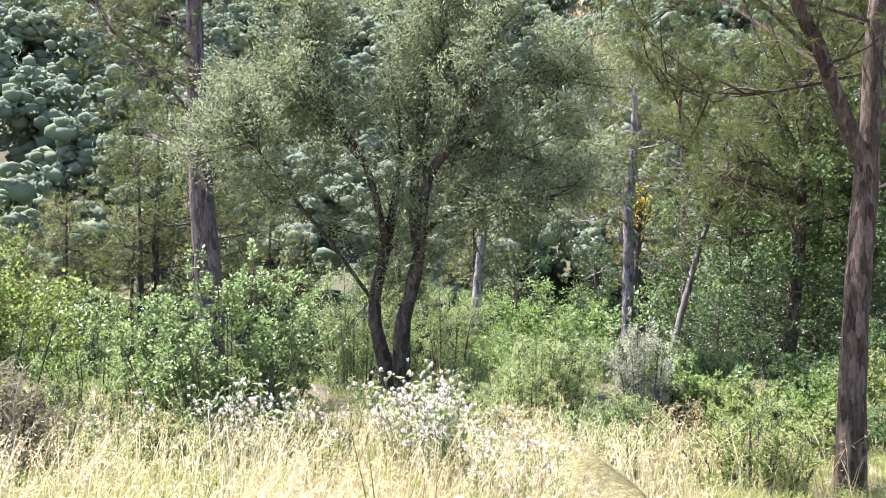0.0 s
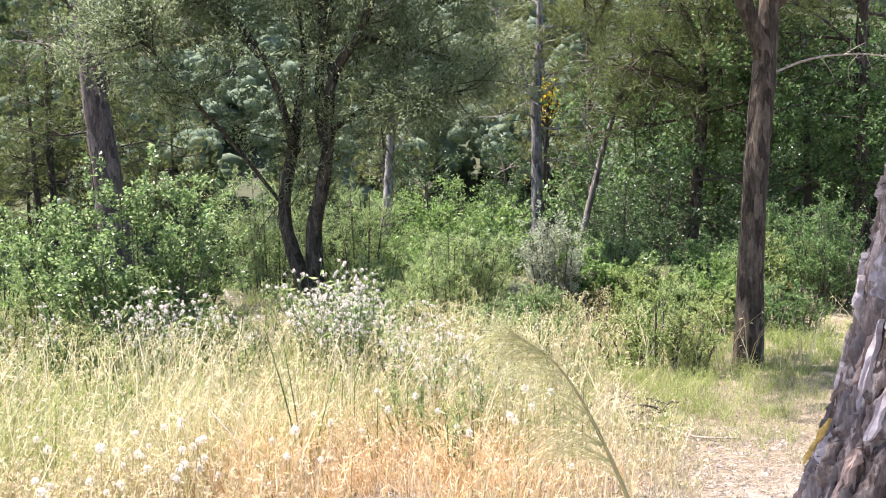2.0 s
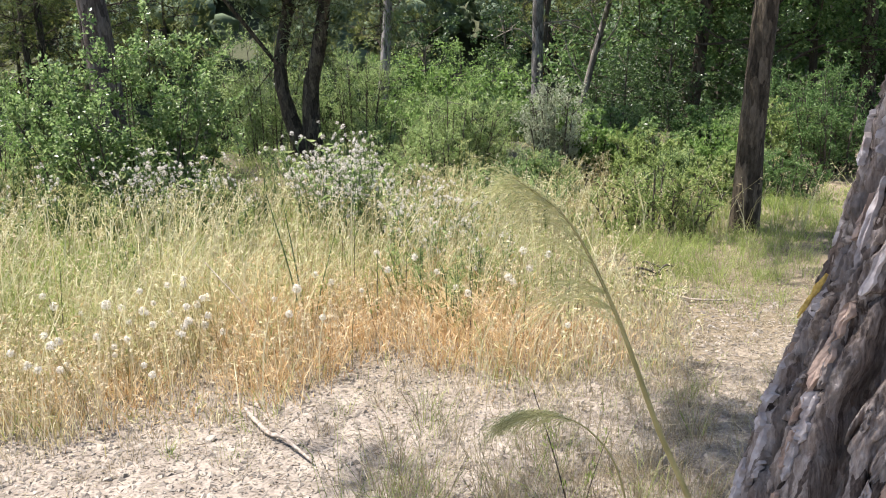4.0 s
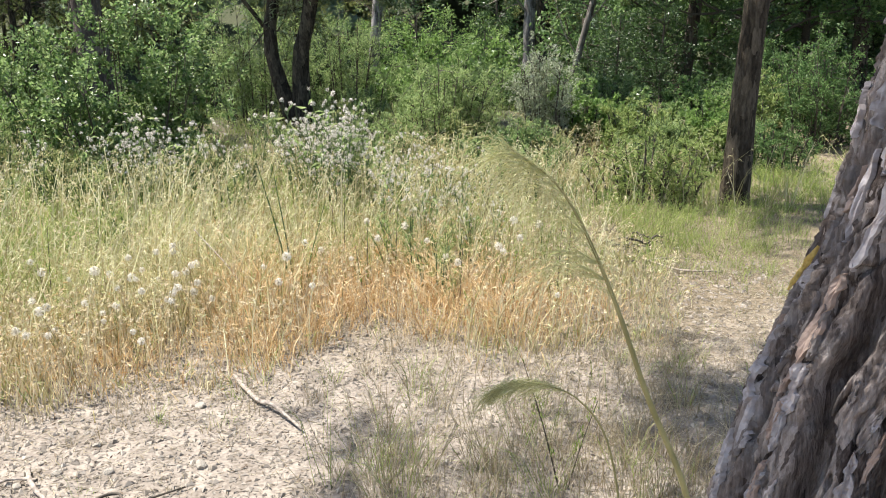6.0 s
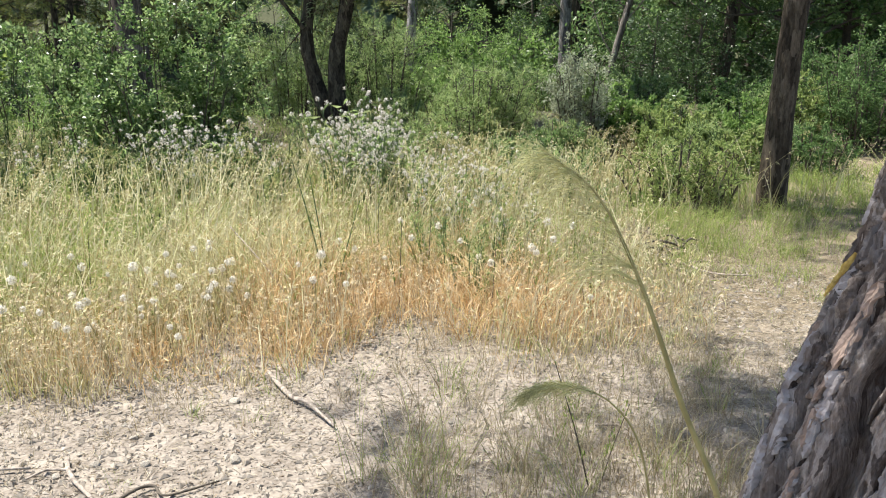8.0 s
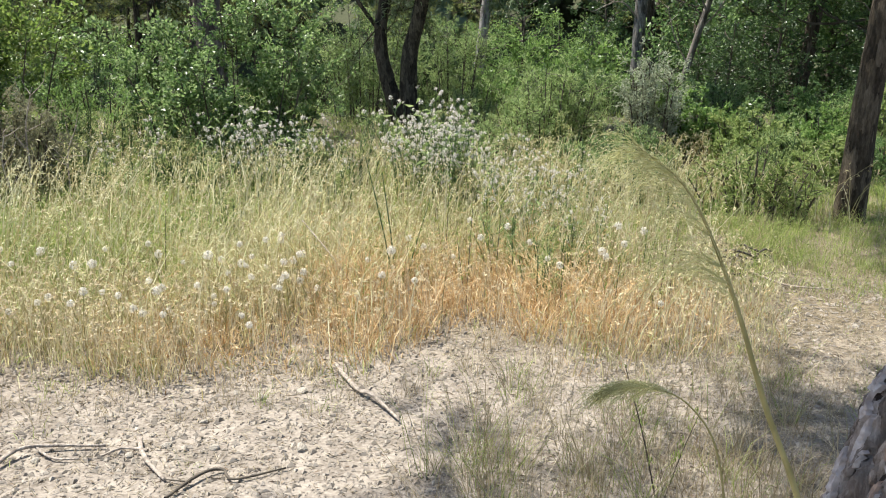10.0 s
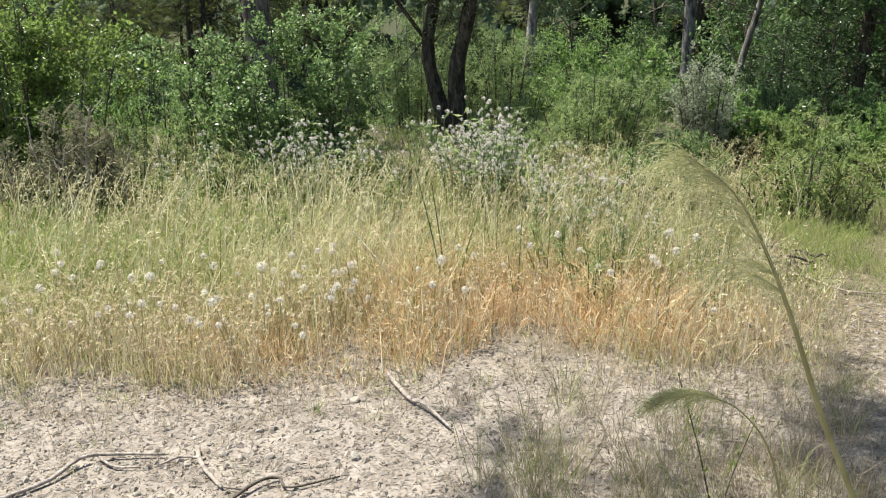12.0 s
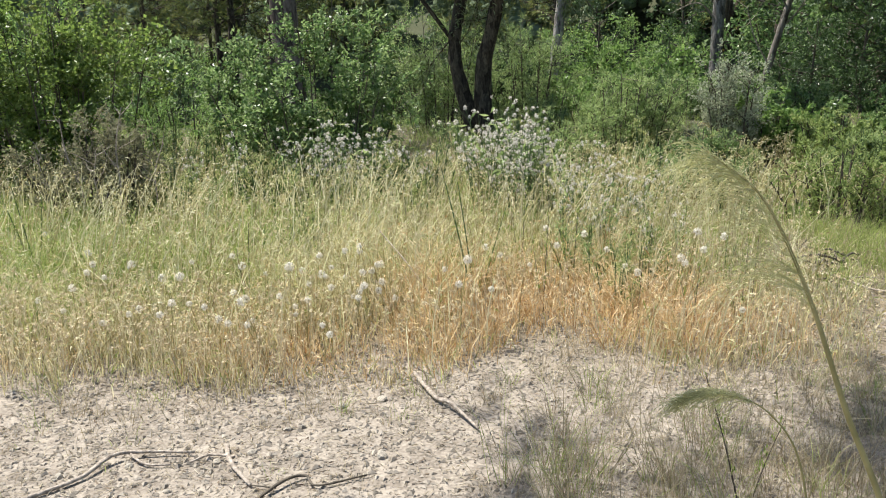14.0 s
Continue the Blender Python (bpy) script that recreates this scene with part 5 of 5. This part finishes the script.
BUFF = leaf_material("buff_seed_heads", [(0.34, 0.27, 0.16), (0.60, 0.51, 0.34), (0.82, 0.74, 0.55)], 0.4, 0.7, 0.2)
dry_heads()
rng = np.random.default_rng(47)
for X, Y, HIGH in ((0.06, 4.3, 0.5), (0.22, 4.6, 0.46), (0.95, 4.0, 0.42), (0.72, 3.9, 0.36), (-0.05, 4.9, 0.55), (-1.45, 4.3, 0.5), (1.1, 4.4, 0.4), (0.5, 4.1, 0.38)):
    stalk_plant(X, Y, [(0.03, 0.02, HIGH, 0.0026), (-0.05, 0.03, HIGH * 0.75, 0.002)], TWIG, "thin brown stalk standing in dry grass")
stalk_plant(-0.28, 4.45, [(-0.16, -0.05, 0.74, 0.0052), (-0.08, -0.03, 0.66, 0.005), (0.16, 0.02, 0.52, 0.004)], GREENSTEM, "dark green upright stalks in rusty grass")
stalk_plant(-2.9, 4.9, [(-0.1, 0, 0.6, 0.0045), (-0.22, 0.05, 0.58, 0.0045), (0.02, 0.1, 0.5, 0.004)], GREENSTEM, "dark green upright stalks in yellow grass")
stalk_plant(-1.5, 5.2, [(-0.05, 0, 0.42, 0.0035), (0.1, 0.05, 0.36, 0.003)], GREENSTEM, "thin green stalk in yellow grass")
stalk_plant(1.0, 4.6, [(0.02, 0, 0.38, 0.003), (0.08, 0.05, 0.30, 0.003)], GREENSTEM, "thin green stalk in dry grass")
stalk_plant(0.62, 2.45, [(-0.12, 0.05, 0.42, 0.003), (0.1, 0, 0.30, 0.0025)], TWIG, "thin dark dry stalk on bare earth")


# ---------------------------------------------------------------- bare earth: sticks, stones, litter
def stick(pts, r, label, forks=(), wood=None):
    t = thing("stick", label, "stick")
    z = lambda x, y, k: (x, y, float(height(x, y)) + k)
    s = Soup()
    tube(s, smooth_line([z(*p) for p in pts], 18), [r * 0.9, r * 0.82, r * 0.5], 8, 0.11)
    part("wood", s, wood or DEADWOOD, t, smooth=True)
    for f in forks:
        s = Soup()
        tube(s, smooth_line([z(*p) for p in f], 10), [r * 0.6, r * 0.3], 6, 0.09)
        part("fork", s, wood or DEADWOOD, t, smooth=True)


rng = np.random.default_rng(51)
stick([(-0.49, 3.45, 0.03), (-0.38, 3.22, 0.02), (-0.31, 3.13, 0.03), (-0.20, 2.95, 0.015)], 0.010, "bleached crooked stick lying on bare earth")
stick([(-1.70, 2.36, 0.012), (-1.61, 2.46, 0.012), (-1.51, 2.58, 0.014), (-1.46, 2.71, 0.03), (-1.36, 2.76, 0.02), (-1.19, 2.77, 0.014)], 0.009, "curved brown stick lying on bare earth", [[(-1.42, 2.75, 0.02), (-1.33, 2.68, 0.012), (-1.24, 2.68, 0.01)]])
stick([(-1.09, 2.82, 0.012), (-1.05, 2.72, 0.02), (-1.00, 2.64, 0.015), (-0.92, 2.54, 0.01)], 0.010, "short bleached crooked stick on bare earth", [[(-1.03, 2.72, 0.02), (-1.12, 2.74, 0.02), (-1.18, 2.70, 0.01)]])
stick([(-0.88, 2.42, 0.012), (-0.81, 2.56, 0.02), (-0.75, 2.60, 0.014), (-0.70, 2.54, 0.012), (-0.55, 2.62, 0.01)], 0.006, "dark forked twig on bare earth", [[(-0.83, 2.52, 0.012), (-0.92, 2.54, 0.01)]], TWIG)
stick([(1.55, 4.98, 0.03), (1.66, 4.80, 0.03), (1.78, 4.62, 0.02), (1.98, 4.55, 0.02)], 0.008, "pale fallen branch beside the stony path", [[(1.66, 4.8, 0.02), (1.8, 4.84, 0.02), (1.92, 4.8, 0.02)]])
PILE = np.random.default_rng(53)
for K_ in range(16):
    X, Y, TURN, LONG = 1.62 + PILE.normal() * 0.09, 5.15 + PILE.normal() * 0.16, PILE.uniform(0, 6.3), PILE.uniform(0.12, 0.3)
    DX, DY, Z = math.cos(TURN) * LONG / 2, math.sin(TURN) * LONG / 2, PILE.uniform(0.01, 0.07)
    stick([(X - DX, Y - DY, Z * 0.5), (X + PILE.normal() * 0.02, Y + PILE.normal() * 0.02, Z + 0.03), (X + DX, Y + DY, Z)], PILE.uniform(0.004, 0.009), "dark dry branch in a small brush pile", wood=TWIG)
stick([(0.72, 2.86, 0.012), (0.80, 2.80, 0.03), (0.84, 2.70, 0.012)], 0.006, "thin pale twig among dry grass")
stick([(-0.80, 4.62, 0.36), (-0.60, 4.36, 0.22), (-0.42, 4.14, 0.04)], 0.004, "long pale straw fallen across the rusty grass")


def stone_mesh(k):
    global rng
    rng = np.random.default_rng(60 + k)
    bm = bmesh.new()
    bmesh.ops.create_icosphere(bm, subdivisions=2, radius=1)
    cuts = [(unit(rng.normal(size=3)), rng.uniform(0.5, 0.85)) for _ in range(9)]
    for v in bm.verts:
        c = np.array(v.co)
        for n_, d in cuts:
            c = c - n_ * max(0, float(c @ n_) - d)
        v.co = Vector(c * [1, 0.75, 0.5])
    me = bpy.data.meshes.new("stone")
    bm.to_mesh(me)
    bm.free()
    me.materials.append(STONE)
    return me


def stones():
    meshes = [stone_mesh(k) for k in range(6)]
    spot = np.random.default_rng(71)
    fixed = [(-0.52, 2.77, 0.035), (1.08, 3.45, 0.018), (-0.60, 3.25, 0.03), (1.62, 5.05, 0.03), (1.76, 5.08, 0.026), (1.72, 5.2, 0.034), (1.5, 5.1, 0.025), (-0.75, 3.2, 0.028), (-0.85, 3.24, 0.022), (1.8, 4.75, 0.025), (0.1, 3.4, 0.025), (-1.6, 2.6, 0.025)]
    for k in range(270):
        x = spot.uniform(-2.2, 2.1)
        fixed.append((x, spot.uniform(2.1, 3.6) if k % 4 else spot.uniform(3.6, 5.0) + 0 * x, spot.uniform(0.006, 0.016) * (1.6 if k % 9 == 0 else 1)))
    for i, (x, y, r) in enumerate(fixed):
        if y > edge_of_meadow(x) + 0.2 and not x > 1.0:
            continue
        ob = new("stone", meshes[i % 6])
        ob.matrix_basis = pose(x, y, float(height(x, y)) + r * 0.15, spot.normal() * 12, spot.normal() * 12, spot.uniform(0, 360)) @ Matrix.Scale(r, 4)
        tagged(ob, "pale angular limestone pebble on dry earth", "stone", "stones on the earth")


stones()


def litter():
    """Grit, broken straw and bark flakes strewn over the bare earth."""
    global rng
    rng = np.random.default_rng(83)
    g = Soup()
    n = 36000
    x, y = rng.uniform(-2.4, 2.4, n), rng.uniform(2.0, 4.8, n)
    p = np.stack([x, y, height(x, y) + 0.002], 1)
    r = (0.0035 + 0.015 * rng.uniform(0, 1, n) ** 4)[:, None, None]
    shape = np.array([(1, 0, 0), (-0.5, 0.8, 0), (-0.5, -0.8, 0), (0.1, 0.1, 0.5)])[None] * r * rng.uniform(0.6, 1.4, (n, 4, 3))
    a = rng.uniform(0, 6.28, n)
    c, s_ = np.cos(a)[:, None], np.sin(a)[:, None]
    shape = np.stack([shape[..., 0] * c - shape[..., 1] * s_, shape[..., 0] * s_ + shape[..., 1] * c, shape[..., 2]], -1)
    k = np.arange(n)[:, None] * 4
    g.add(p[:, None] + shape, np.concatenate([k + [[0, 1, 3]], k + [[1, 2, 3]], k + [[2, 0, 3]]], 1).reshape(-1, 3))
    solid("grit", g, GRIT, "loose pale grit on the bare earth", "gravel", kind="stuff")
    s = Soup()
    n = 24000
    x, y = rng.uniform(-2.5, 2.6, n), rng.uniform(2.0, 5.6, n)
    keep = rng.uniform(0, 1, n) < 0.25 + 0.75 * patchy(x, y, 3.1, 2.0)
    x, y = x[keep], y[keep]
    x, y = np.append(x, rng.uniform(0.7, 2.8, 7000)), np.append(y, rng.uniform(2.9, 5.8, 7000))
    p = np.stack([x, y, height(x, y) + 0.006], 1)
    d = unit(rng.normal(size=p.shape) * [1, 1, 0.12])
    leaves(s, p, d, 0.045, 0.004, 0.03)
    b = Soup()
    x, y = rng.uniform(-2.5, 2.8, 9000), rng.uniform(2.0, 5.4, 9000)
    keep = rng.uniform(0, 1, 9000) < patchy(x, y, 4.3, 5.0)
    x, y = x[keep], y[keep]
    p = np.stack([x, y, height(x, y) + 0.004], 1)
    leaves(b, p, rng.normal(size=p.shape) * [1, 1, 0.15], 0.028, 0.006, 0.1)
    solid("bark_litter", b, BROWNLITTER, "brown pine needles and bark crumbs on the earth", "litter", kind="stuff")
    solid("straw_litter", s, STRAWLITTER, "broken straws and needles strewn on the earth", "litter", kind="stuff")


GRIT = leaf_material("grit", [(0.15, 0.13, 0.105), (0.25, 0.218, 0.18), (0.36, 0.32, 0.27)], 0.0, 0.95, 0.2)
litter()


# ---------------------------------------------------------------- the tall grass beside the camera
def plume_grass(foot, pts, reach, label, girth=1.0):
    """A tall stem bowed by its one-sided plume of fine hanging branchlets."""
    t = thing("plume_grass", label, "grass")
    line = smooth_line([foot] + pts, 40)
    s = Soup()
    tube(s, line, [g * girth for g in (0.0056, 0.0052, 0.0044, 0.0024, 0.0008)], 6)
    part("stem", s, STRAWSTEM, t, smooth=True)
    s = Soup()
    f = np.array(foot)
    tube(s, smooth_line([f + [0.02, 0.02, 0], f + [0.01, 0, 0.3], np.array(pts[0]) + [0.03, 0, 0.05], np.array(pts[1]) + [0.06, 0, -0.05]], 16), [0.0035, 0.003, 0.0008], 5)
    part("blade", s, STRAWSTEM, t)
    s = Soup()
    n = 90
    i = (len(line) * rng.uniform(0.64, 0.99, n)).astype(int)
    b = line[i]
    along = unit(np.gradient(line, axis=0))[i]
    d = unit(along * 0.75 + np.array([-0.8, 0, -0.35]) + rng.normal(size=(n, 3)) * [0.22, 0.3, 0.3])
    L = reach * rng.uniform(0.5, 1.2, n) * (1.15 - 0.6 * (i / len(line) - 0.62) / 0.38)
    e = b + d * L[:, None]
    tips, starts = [], []
    for p, q, k in zip(b, e, L):
        c = smooth_line([p, (p + q) / 2 + [0, 0, 0.12 * k], q - [0, 0, 0.12 * k]], 6)
        tube(s, c, [0.0005, 0.0003], 3)
        starts.append(c[:-1])
        tips.append(c[1:])
    p, d = on_lines(np.concatenate(starts), np.concatenate(tips), 3800, 0.004, 0.0)
    leaves(s, p, d + rng.normal(size=p.shape) * 0.2, 0.008, 0.0008, 0.05)
    part("plume", s, PLUME, t, "greenish straw plume")


PLUME = leaf_material("plume", [(0.42, 0.42, 0.19), (0.54, 0.53, 0.28), (0.68, 0.65, 0.41)], 0.5, 0.6)
rng = np.random.default_rng(91)
K = 1.15 / 1.3
plume_grass((0.56, 1.25, 0.0), [(0.52, 1.18, 0.4), (0.553 * K, 1.15, 1.45 - 0.846 * K), (0.464 * K, 1.15, 1.45 - 0.61 * K), (0.392 * K, 1.15, 1.45 - 0.415 * K), (0.318 * K, 1.15, 1.45 - 0.27 * K), (0.233 * K, 1.15, 1.45 - 0.199 * K)], 0.12, "tall reed-like grass stem with a nodding feathery plume")
plume_grass((0.50, 1.45, 0.0), [(0.48, 1.42, 0.4), (0.44, 1.4, 0.68), (0.38, 1.4, 0.79), (0.30, 1.4, 0.825), (0.23, 1.4, 0.81)], 0.08, "shorter reed-like grass stem with a nodding plume", 0.45)
